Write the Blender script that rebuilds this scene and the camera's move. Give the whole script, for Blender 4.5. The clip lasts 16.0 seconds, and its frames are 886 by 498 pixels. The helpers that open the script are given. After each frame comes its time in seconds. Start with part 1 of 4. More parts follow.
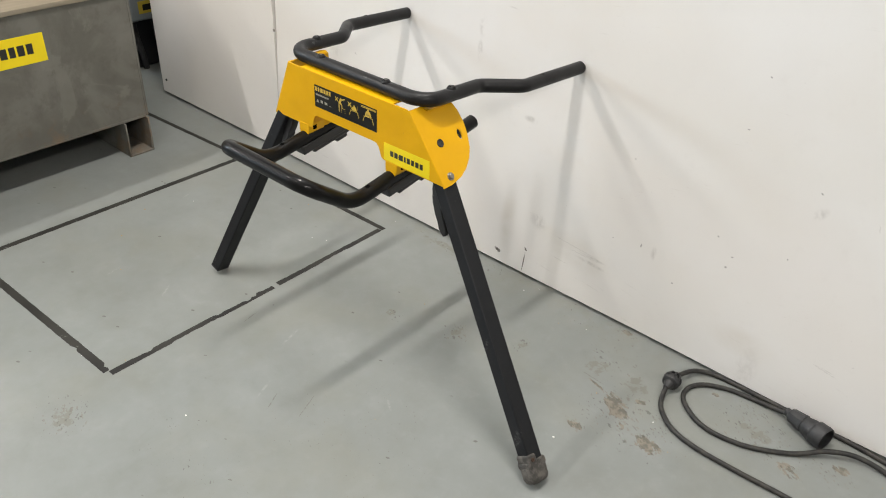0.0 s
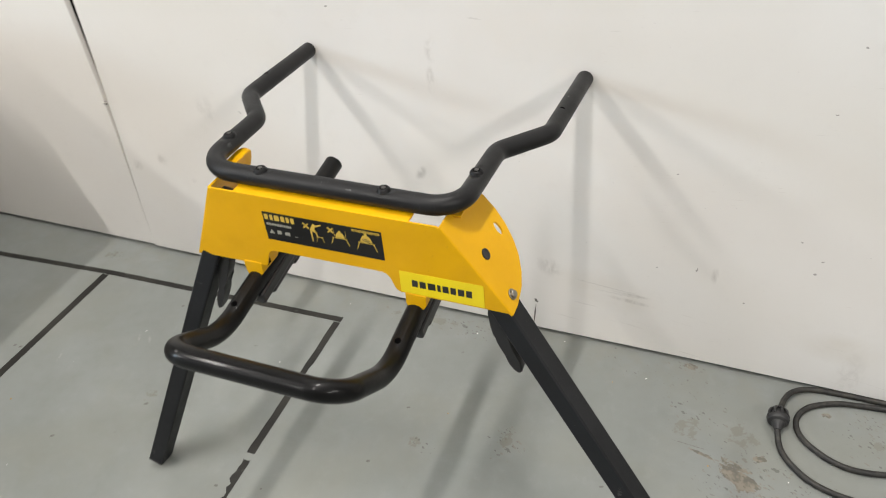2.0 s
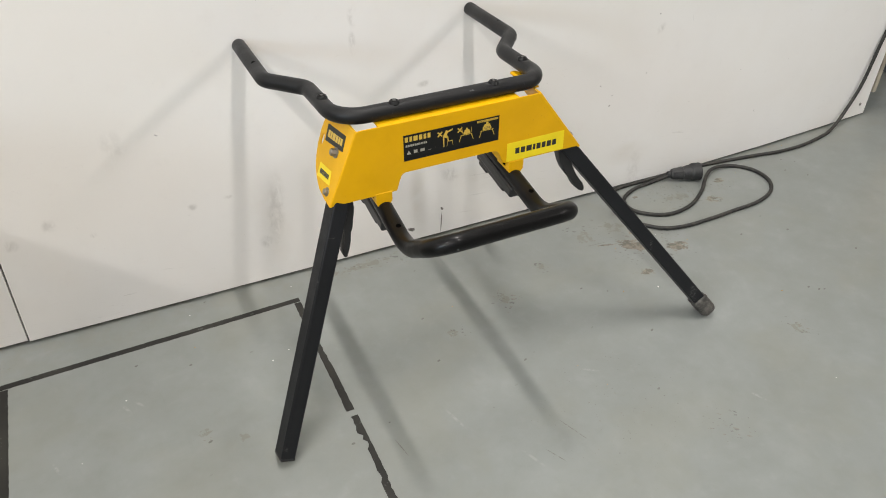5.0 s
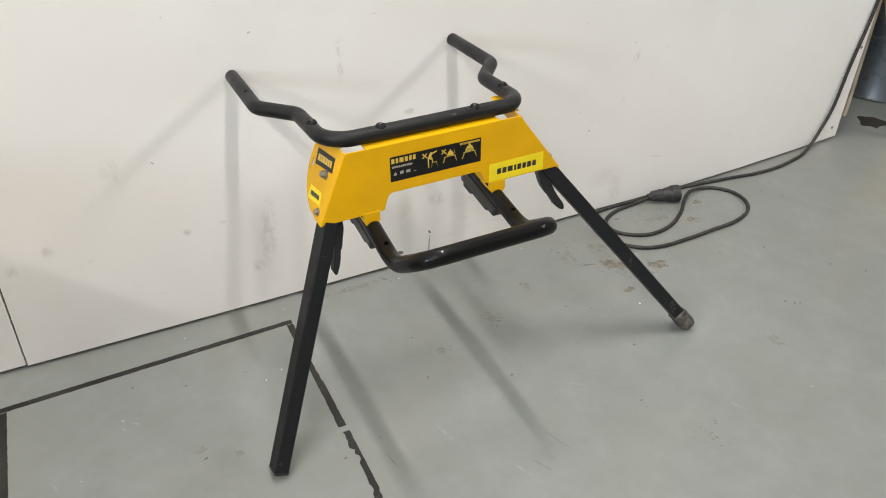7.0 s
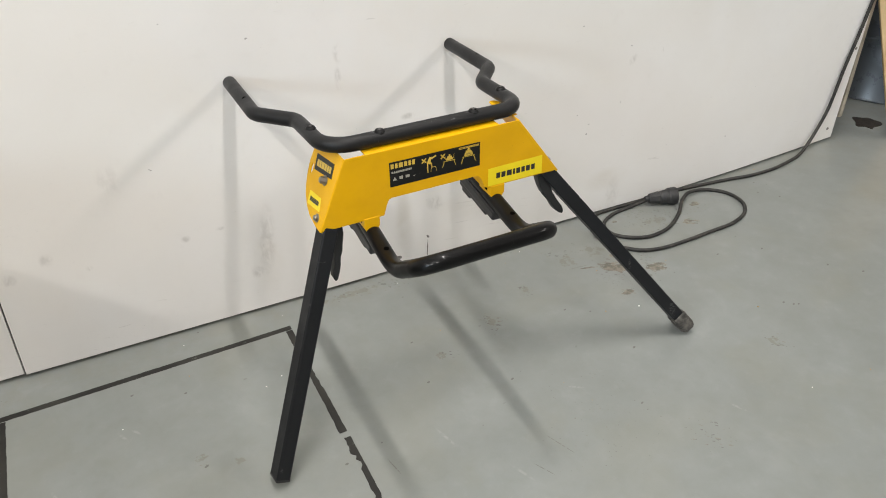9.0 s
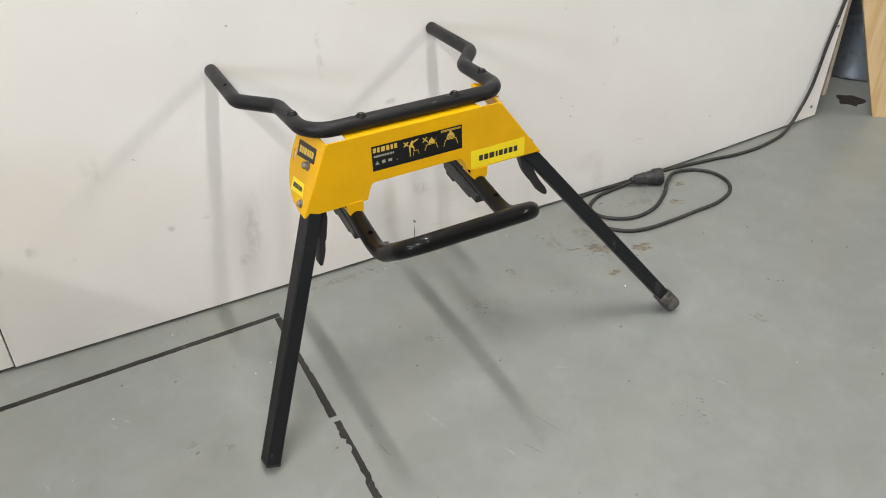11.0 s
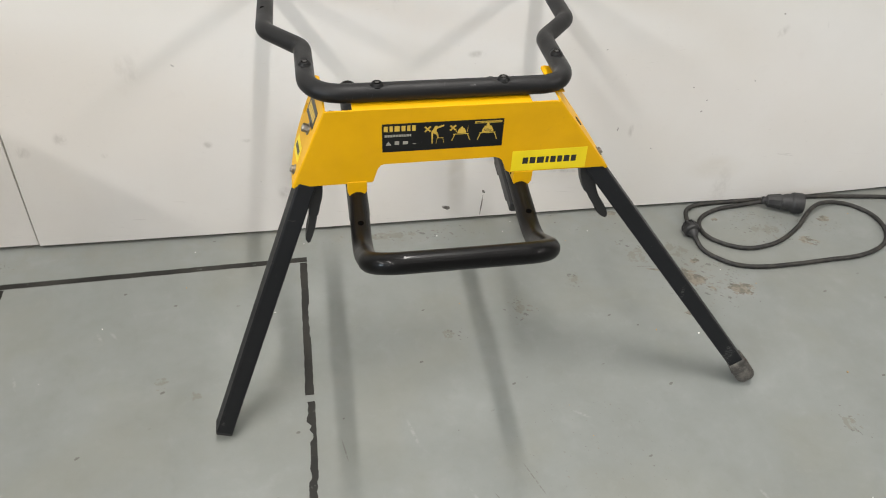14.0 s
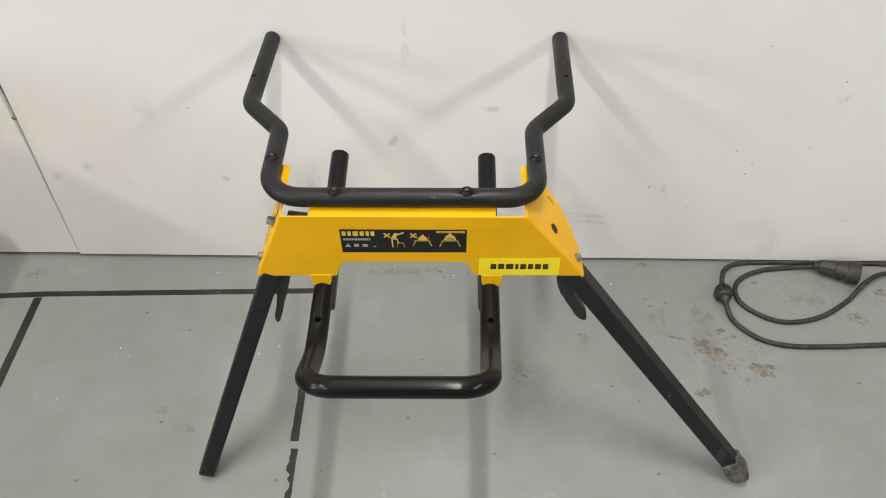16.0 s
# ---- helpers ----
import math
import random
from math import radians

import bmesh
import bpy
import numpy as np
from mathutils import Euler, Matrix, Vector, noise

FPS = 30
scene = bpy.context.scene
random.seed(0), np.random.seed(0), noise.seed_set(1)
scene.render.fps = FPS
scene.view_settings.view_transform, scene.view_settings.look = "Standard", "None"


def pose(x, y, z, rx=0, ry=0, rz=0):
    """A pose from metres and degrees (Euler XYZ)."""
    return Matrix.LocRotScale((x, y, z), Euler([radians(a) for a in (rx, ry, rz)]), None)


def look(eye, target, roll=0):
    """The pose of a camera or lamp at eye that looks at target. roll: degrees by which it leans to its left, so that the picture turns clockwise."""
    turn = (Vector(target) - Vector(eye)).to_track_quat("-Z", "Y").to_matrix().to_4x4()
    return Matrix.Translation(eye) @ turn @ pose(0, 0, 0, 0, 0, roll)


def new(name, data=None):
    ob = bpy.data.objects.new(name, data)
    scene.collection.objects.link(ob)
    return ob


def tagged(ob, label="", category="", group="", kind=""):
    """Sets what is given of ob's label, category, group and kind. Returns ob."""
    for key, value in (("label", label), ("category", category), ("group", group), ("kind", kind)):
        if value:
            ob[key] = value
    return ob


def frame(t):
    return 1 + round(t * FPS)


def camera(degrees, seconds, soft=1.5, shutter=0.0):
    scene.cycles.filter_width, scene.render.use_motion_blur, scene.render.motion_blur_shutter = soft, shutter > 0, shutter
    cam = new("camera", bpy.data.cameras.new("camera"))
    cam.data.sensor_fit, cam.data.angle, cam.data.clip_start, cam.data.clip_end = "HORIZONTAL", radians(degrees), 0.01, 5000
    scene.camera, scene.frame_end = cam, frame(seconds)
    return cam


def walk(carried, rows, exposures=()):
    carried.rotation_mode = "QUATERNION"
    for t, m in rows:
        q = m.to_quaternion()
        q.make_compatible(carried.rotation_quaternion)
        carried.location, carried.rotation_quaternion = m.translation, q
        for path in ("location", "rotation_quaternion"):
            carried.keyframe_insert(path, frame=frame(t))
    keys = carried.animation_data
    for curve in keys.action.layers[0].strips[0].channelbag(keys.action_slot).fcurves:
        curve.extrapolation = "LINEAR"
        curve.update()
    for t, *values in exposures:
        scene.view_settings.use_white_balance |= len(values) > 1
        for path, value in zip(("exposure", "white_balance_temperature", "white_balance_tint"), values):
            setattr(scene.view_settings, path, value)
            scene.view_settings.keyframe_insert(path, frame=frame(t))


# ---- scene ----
cam = camera(59.7, 16.0, soft=1.0, shutter=0.2)
PATH = [
    (0, (0.798, -1.297, 1.067), (-0.251, -0.004, -0.042), 3.2),
    (0.5, (0.656, -1.283, 1.082), (-0.333, 0.032, -0.055), 4.1),
    (1, (0.508, -1.266, 1.092), (-0.389, 0.075, -0.09), 3.3),
    (1.5, (0.383, -1.163, 1.075), (-0.413, 0.205, -0.148), -1.0),
    (2, (0.26, -1.049, 1.07), (-0.35, 0.386, -0.182), -4.5),
    (2.5, (0.038, -0.96, 1.04), (-0.215, 0.538, -0.261), -3.0),
    (3, (-0.129, -0.972, 1.018), (-0.044, 0.554, -0.273), -2.2),
    (3.5, (-0.301, -1.088, 1.043), (0.036, 0.454, -0.184), -2.0),
    (4, (-0.497, -1.181, 1.041), (0.054, 0.311, -0.172), -0.5),
    (4.2, (-0.558, -1.226, 1.05), (0.043, 0.244, -0.165), 0.0),
    (6.3, (-0.673, -1.422, 1.074), (0.058, 0.055, -0.059), -0.1),
    (6.5, (-0.672, -1.421, 1.075), (0.06, 0.06, -0.052), -0.1),
    (7, (-0.664, -1.417, 1.075), (0.071, 0.07, -0.042), -0.2),
    (7.5, (-0.659, -1.409, 1.079), (0.079, 0.077, -0.038), -0.1),
    (8, (-0.66, -1.399, 1.082), (0.077, 0.085, -0.038), -0.1),
    (8.5, (-0.671, -1.4, 1.083), (0.07, 0.082, -0.036), -0.2),
    (9, (-0.67, -1.412, 1.076), (0.078, 0.074, -0.033), -0.5),
    (9.2, (-0.663, -1.414, 1.078), (0.089, 0.069, -0.034), -0.5),
    (11.3, (-0.662, -1.429, 1.07), (0.093, 0.032, -0.069), -1.6),
    (11.5, (-0.662, -1.428, 1.069), (0.092, 0.03, -0.073), -1.7),
    (12, (-0.665, -1.421, 1.071), (0.087, 0.026, -0.087), -1.4),
    (12.5, (-0.656, -1.408, 1.067), (0.067, 0.042, -0.105), -0.9),
    (13, (-0.617, -1.365, 1.06), (0.071, 0.092, -0.126), 0.0),
    (13.5, (-0.531, -1.273, 1.059), (0.019, 0.201, -0.176), 1.8),
    (14, (-0.344, -1.257, 1.072), (-0.039, 0.198, -0.267), 3.5),
    (14.5, (-0.237, -1.204, 1.132), (-0.057, 0.211, -0.27), 3.6),
    (15, (-0.16, -1.136, 1.212), (-0.047, 0.242, -0.234), 3.0),
    (15.5, (-0.091, -1.094, 1.239), (-0.085, 0.262, -0.231), 0.9),
    (16, (-0.115, -1.085, 1.237), (-0.131, 0.251, -0.252), -0.3),
]
walk(cam, [(t, look(eye, target, roll)) for t, eye, target, roll in PATH],
     [(0, 0.06), (1.5, 0.06), (2.5, -0.05), (3.0, -0.06), (3.5, -0.11), (4.2, -0.07), (6.3, -0.04), (13.5, -0.04), (14.5, 0.0), (15.5, -0.03), (16, -0.04)])

# ---- world, lights and exposure ----
world = bpy.data.worlds.new("hall_air")
scene.world = world
world.use_nodes = True
world.node_tree.nodes["Background"].inputs[0].default_value = (0.8, 0.85, 1.0, 1)
world.node_tree.nodes["Background"].inputs[1].default_value = 0.05


WARM, COOL = (1.0, 0.957, 0.912), (0.70, 0.86, 1.0)


def lamp_row(x, watts, near=-0.05, far=-4.2, z=3.05, wide=0.09, tint=WARM):
    """A row of ceiling tubes that runs away from the partition."""
    data = bpy.data.lights.new("tube_light_row", "AREA")
    data.shape, data.size, data.size_y = "RECTANGLE", wide, near - far
    data.energy, data.color = watts, tint
    ob = new("tube_light_row", data)
    ob.matrix_world = pose(x, (near + far) / 2, z)
    return ob


lamp_row(-0.04, 52, far=-0.90, wide=0.075)
lamp_row(-0.03, 27, near=-1.60, far=-2.80, wide=0.075)
lamp_row(-2.05, 95, near=-1.10, wide=0.08)
lamp_row(3.15, 126, near=-1.00, wide=0.27)
lamp_row(-4.30, 185, near=-0.3, far=-6.2, wide=0.20)

# daylight through an unseen window, added in the hall's end wall
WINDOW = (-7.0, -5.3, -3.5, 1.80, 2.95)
sky = bpy.data.lights.new("unseen_window_light", "AREA")
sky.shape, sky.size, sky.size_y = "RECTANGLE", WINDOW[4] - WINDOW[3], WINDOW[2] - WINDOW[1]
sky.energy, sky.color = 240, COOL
new("unseen_window_light", sky).matrix_world = pose(WINDOW[0] - 0.02, (WINDOW[1] + WINDOW[2]) / 2, (WINDOW[3] + WINDOW[4]) / 2, 0, -90, 0)

# ---- helpers for materials ----


def put(nt, socket, value):
    if hasattr(value, "is_output"):
        nt.links.new(value, socket)
    elif isinstance(value, (tuple, list)) and len(value) == 3 and socket.type == "RGBA":
        socket.default_value = (*value, 1)
    else:
        socket.default_value = value


def calc(nt, op, a, b=0.0, clamp=False):
    n = nt.nodes.new("ShaderNodeMath")
    n.operation, n.use_clamp = op, clamp
    put(nt, n.inputs[0], a), put(nt, n.inputs[1], b)
    return n.outputs[0]


def place(nt):
    return nt.nodes.new("ShaderNodeNewGeometry").outputs["Position"]


def moved(nt, vec, at=(0, 0, 0), turn=(0, 0, 0), size=(1, 1, 1)):
    n = nt.nodes.new("ShaderNodeMapping")
    n.vector_type = "TEXTURE"
    put(nt, n.inputs[0], vec)
    n.inputs["Location"].default_value = at
    n.inputs["Rotation"].default_value = [radians(a) for a in turn]
    n.inputs["Scale"].default_value = size
    return n.outputs[0]


def grain(nt, vec, scale, detail=3.0, rough=0.5, warp=0.0):
    n = nt.nodes.new("ShaderNodeTexNoise")
    put(nt, n.inputs["Vector"], vec)
    n.inputs["Scale"].default_value, n.inputs["Detail"].default_value = scale, detail
    n.inputs["Roughness"].default_value, n.inputs["Distortion"].default_value = rough, warp
    return n.outputs[0]


def cells(nt, vec, scale):
    n = nt.nodes.new("ShaderNodeTexVoronoi")
    put(nt, n.inputs["Vector"], vec)
    n.inputs["Scale"].default_value = scale
    return n.outputs["Distance"]


def step(nt, value, lo, hi, a=0.0, b=1.0):
    n = nt.nodes.new("ShaderNodeMapRange")
    n.interpolation_type = "SMOOTHSTEP"
    put(nt, n.inputs["Value"], value)
    for key, v in (("From Min", lo), ("From Max", hi), ("To Min", a), ("To Max", b)):
        n.inputs[key].default_value = v
    return n.outputs[0]


def blend(nt, fac, a, b):
    n = nt.nodes.new("ShaderNodeMix")
    n.data_type = "RGBA"
    put(nt, n.inputs[0], fac), put(nt, n.inputs[6], a), put(nt, n.inputs[7], b)
    return n.outputs[2]


def spot(nt, vec, at, size, turn=(0, 0, 0)):
    """1 in the middle of an ellipsoid, 0 at its rim."""
    n = nt.nodes.new("ShaderNodeVectorMath")
    n.operation = "LENGTH"
    put(nt, n.inputs[0], moved(nt, vec, at, turn, size))
    return step(nt, n.outputs["Value"], 1.0, 0.25)


def dash(nt, vec, a, b, width, upright=False):
    """A long spot from a to b on the floor, or on the wall when upright; the points are in its plane."""
    mid, half = ((a[0] + b[0]) / 2, (a[1] + b[1]) / 2), math.dist(a, b) / 2 + width
    turn = math.degrees(math.atan2(b[1] - a[1], b[0] - a[0]))
    if upright:
        return spot(nt, vec, (mid[0], 0, mid[1]), (half, 0.1, width), (0, -turn, 0))
    return spot(nt, vec, (mid[0], mid[1], 0), (half, width, 1), (0, 0, turn))


def most(nt, values):
    out = values[0]
    for v in values[1:]:
        out = calc(nt, "MAXIMUM", out, v)
    return out


def material(name, color=(0.5, 0.5, 0.5), rough=0.5, metal=0.0, spec=0.5):
    m = bpy.data.materials.new(name)
    m.use_nodes = True
    nt = m.node_tree
    b = nt.nodes["Principled BSDF"]
    b.inputs["Base Color"].default_value = (*color, 1)
    b.inputs["Roughness"].default_value, b.inputs["Metallic"].default_value = rough, metal
    b.inputs["Specular IOR Level"].default_value = spec
    return m, nt, b


def relief(nt, b, height, strength, distance=0.001):
    n = nt.nodes.new("ShaderNodeBump")
    put(nt, n.inputs["Height"], height)
    n.inputs["Strength"].default_value, n.inputs["Distance"].default_value = strength, distance
    nt.links.new(n.outputs[0], b.inputs["Normal"])


# ---- materials ----


NICKS = ((0.2165, 0.3865, 0.0035, 0.0028, 0), (0.4145, 0.297, 0.0030, 0.0026, 0), (0.4448, 0.2415, 0.0030, 0.0034, 0), (0.4510, 0.2668, 0.0026, 0.0026, 0), (0.5614, 0.4470, 0.0030, 0.0038, 0),
         (-0.5785, 0.3890, 0.0055, 0.0024, 25), (-0.3605, 0.6100, 0.0046, 0.0034, 0), (-0.5094, 0.6577, 0.0030, 0.0024, 0), (0.2700, 0.2100, 0.0020, 0.0085, 10), (0.5450, 0.3056, 0.0026, 0.0026, 0),
         (0.4126, 0.5168, 0.0030, 0.0018, 0), (0.2054, 0.2015, 0.0030, 0.0020, 0), (-0.0838, 0.0399, 0.0125, 0.0075, 20), (0.3525, 0.1590, 0.0022, 0.0040, 0), (0.4242, 0.6153, 0.0026, 0.0026, 0),
         (0.9300, 0.1300, 0.0028, 0.0036, 0), (0.8500, 0.2600, 0.0022, 0.0024, 0))
TICKS = ((-0.1101, 0.6101, 0.016, 2), (-0.2000, 0.6640, 0.012, -60), (0.6705, 0.1240, 0.030, 10), (0.1250, 0.1390, 0.075, 5), (0.1500, 0.1277, 0.055, 2), (0.6629, 0.4218, 0.010, 80),
         (0.0900, 0.0900, 0.030, 4), (-0.7000, 0.0600, 0.018, 0))


def wall_paint():
    m, nt, b = material("white_board_paint", rough=0.48, spec=0.35)
    p = place(nt)
    cloud = grain(nt, p, 2.3, 4, 0.55)
    fine = grain(nt, p, 26, 5, 0.65)
    base = blend(nt, step(nt, cloud, 0.35, 0.7), (0.757, 0.743, 0.723), (0.722, 0.703, 0.676))
    tan = step(nt, grain(nt, moved(nt, p, at=(4, 0, 9)), 1.7, 3, 0.5, 0.5), 0.40, 0.66)
    base = blend(nt, calc(nt, "MULTIPLY", tan, 0.50), base, (0.704, 0.668, 0.608))
    # broad rubbed and dusty places; the two upright ones also paint in tube shadow
    rubs_and_shade = most(nt, [
        calc(nt, "MULTIPLY", spot(nt, p, (-0.39, 0, 0.14), (0.05, 0.1, 0.15), (0, -12, 0)), 0.6),
        spot(nt, p, (-0.06, 0, 0.12), (0.03, 0.1, 0.12)),
        spot(nt, p, (0.12, 0, 0.13), (0.13, 0.1, 0.05), (0, 8, 0)),
        spot(nt, p, (0.52, 0, 0.10), (0.09, 0.1, 0.04)),
    ])
    rub = calc(nt, "MULTIPLY", rubs_and_shade, step(nt, grain(nt, p, 9, 4, 0.6, 0.6), 0.22, 0.78))
    base = blend(nt, calc(nt, "MULTIPLY", rub, 0.34), base, (0.54, 0.485, 0.39))
    # grey smudges with an edge of their own
    smudges_and_shade = most(nt, [
        spot(nt, p, (-0.185, 0, 0.555), (0.013, 0.1, 0.030)),
        spot(nt, p, (-0.188, 0, 0.500), (0.010, 0.1, 0.030)),
        calc(nt, "MULTIPLY", spot(nt, p, (-0.655, 0, 0.385), (0.035, 0.1, 0.04)), 0.4),
        spot(nt, p, (-0.799, 0, 0.250), (0.016, 0.1, 0.020)),
        spot(nt, p, (-0.870, 0, 0.228), (0.018, 0.1, 0.016)),
        spot(nt, p, (0.30, 0, 0.205), (0.008, 0.1, 0.020)),
        spot(nt, p, (0.57, 0, 0.41), (0.02, 0.1, 0.012), (0, -50, 0)),
        # this long streak also holds the soft shadow of a frame tube
        calc(nt, "MULTIPLY", dash(nt, p, (-0.372, 0.262), (-0.392, 0.090), 0.024, True), 0.8),
        spot(nt, p, (-0.412, 0, 0.105), (0.020, 0.1, 0.020)),
        spot(nt, p, (-0.544, 0, 0.225), (0.012, 0.1, 0.010)),
        spot(nt, p, (-0.731, 0, 0.213), (0.008, 0.1, 0.008)),
        spot(nt, p, (-0.473, 0, 0.230), (0.012, 0.1, 0.006)),
        spot(nt, p, (-0.037, 0, 0.388), (0.022, 0.1, 0.010)),
        spot(nt, p, (-0.219, 0, 0.317), (0.012, 0.1, 0.020), (0, 30, 0)),
        dash(nt, p, (0.120, 0.120), (0.215, 0.112), 0.006, True),
        calc(nt, "MULTIPLY", spot(nt, p, (0.54, 0, 0.05), (0.03, 0.1, 0.06)), 0.5),
        spot(nt, p, (0.02, 0, 0.16), (0.03, 0.1, 0.025), (0, 40, 0)),
        spot(nt, p, (0.172, 0, 0.131), (0.050, 0.1, 0.0040), (0, 3, 0)),
        spot(nt, p, (0.669, 0, 0.127), (0.0240, 0.1, 0.0016), (0, 6, 0)),
    ])
    smudge_and_shade = calc(nt, "MULTIPLY", smudges_and_shade, step(nt, grain(nt, moved(nt, p, size=(0.8, 1, 1.6)), 38, 5, 0.68, 0.5), 0.36, 0.66))
    base = blend(nt, calc(nt, "MULTIPLY", smudge_and_shade, 0.36), base, (0.22, 0.20, 0.17))
    # small dark nicks where the board has been knocked
    ragged = moved(nt, p, size=(1, 1, 1))
    jag = nt.nodes.new("ShaderNodeVectorMath")
    jag.operation = "MULTIPLY_ADD"
    wob = nt.nodes.new("ShaderNodeTexNoise")
    put(nt, wob.inputs["Vector"], p)
    wob.inputs["Scale"].default_value, wob.inputs["Detail"].default_value = 240, 2
    put(nt, jag.inputs[0], wob.outputs["Color"])
    jag.inputs[1].default_value = (0.006, 0.0, 0.006)
    put(nt, jag.inputs[2], ragged)
    q = moved(nt, jag.outputs[0], at=(0.003, 0, 0.003))
    nick = most(nt, [spot(nt, q, (x, 0, z), (w * 0.72, 0.1, h * 0.72), (0, turn, 0)) for x, z, w, h, turn in NICKS])
    base = blend(nt, calc(nt, "MULTIPLY", step(nt, nick, 0.05, 0.5), 0.58), base, (0.10, 0.085, 0.075))
    tick = most(nt, [spot(nt, q, (x, 0, z), (w, 0.1, 0.0014), (0, turn, 0)) for x, z, w, turn in TICKS])
    base = blend(nt, calc(nt, "MULTIPLY", step(nt, tick, 0.05, 0.6), 0.17), base, (0.20, 0.18, 0.16))
    drag = calc(nt, "MULTIPLY", step(nt, grain(nt, moved(nt, p, turn=(0, -6, 0), size=(0.5, 1, 0.035)), 14, 5, 0.7), 0.62, 0.70), step(nt, grain(nt, moved(nt, p, at=(0, 0, 4)), 4.2, 3), 0.50, 0.62))
    base = blend(nt, calc(nt, "MULTIPLY", drag, 0.22), base, (0.40, 0.36, 0.31))
    # deep marks: a split in the face and a few knocks
    knocks = most(nt, [
        spot(nt, p, (-0.004, 0, 0.040), (0.0022, 0.1, 0.042), (0, 4, 0)),
        spot(nt, p, (-0.002, 0, 0.075), (0.0040, 0.1, 0.008), (0, -30, 0)),
        spot(nt, p, (-0.079, 0, 0.038), (0.0120, 0.1, 0.0070), (0, 20, 0)),
    ])
    knock = step(nt, calc(nt, "ADD", calc(nt, "MULTIPLY", knocks, 0.6), grain(nt, p, 210, 3, 0.6)), 0.72, 0.86)
    base = blend(nt, calc(nt, "MULTIPLY", knock, 0.85), base, (0.07, 0.06, 0.05))
    # scrapes low on the board
    low = nt.nodes.new("ShaderNodeSeparateXYZ")
    put(nt, low.inputs[0], p)
    foot = step(nt, low.outputs[2], 0.20, 0.02)
    scrape = step(nt, grain(nt, moved(nt, p, turn=(0, 8, 0), size=(1, 1, 0.06)), 9, 6, 0.75), 0.60, 0.70)
    base = blend(nt, calc(nt, "MULTIPLY", calc(nt, "MULTIPLY", scrape, foot), 0.28), base, (0.35, 0.32, 0.29))
    base = blend(nt, calc(nt, "MULTIPLY", step(nt, fine, 0.55, 0.8), 0.10), base, (0.55, 0.52, 0.48))
    put(nt, b.inputs["Base Color"], base)
    put(nt, b.inputs["Roughness"], step(nt, cloud, 0.3, 0.7, 0.42, 0.56))
    relief(nt, b, calc(nt, "ADD", grain(nt, p, 5, 3), calc(nt, "MULTIPLY", fine, 0.15)), 0.10, 0.004)
    return m


SCRATCHES = (((-0.060, -0.600), (-0.030, -0.680)), ((-0.115, -0.650), (-0.090, -0.700)), ((0.270, -0.190), (0.345, -0.196)), ((0.395, -0.262), (0.440, -0.290)),
             ((0.430, -0.252), (0.470, -0.270)), ((-0.340, -0.520), (-0.330, -0.575)))
RUBS = (((-0.760, -0.240), (-0.745, -0.270)), ((-0.735, -0.245), (-0.722, -0.262)), ((-0.880, -0.330), (-0.870, -0.360)), ((-0.150, -0.640), (-0.130, -0.690)), ((0.050, -0.520), (0.080, -0.540)), ((-0.230, -0.500), (-0.215, -0.560)),
        ((0.300, -0.700), (0.320, -0.740)), ((-0.560, -0.600), (-0.530, -0.640)), ((-0.700, -0.640), (-0.690, -0.680)))


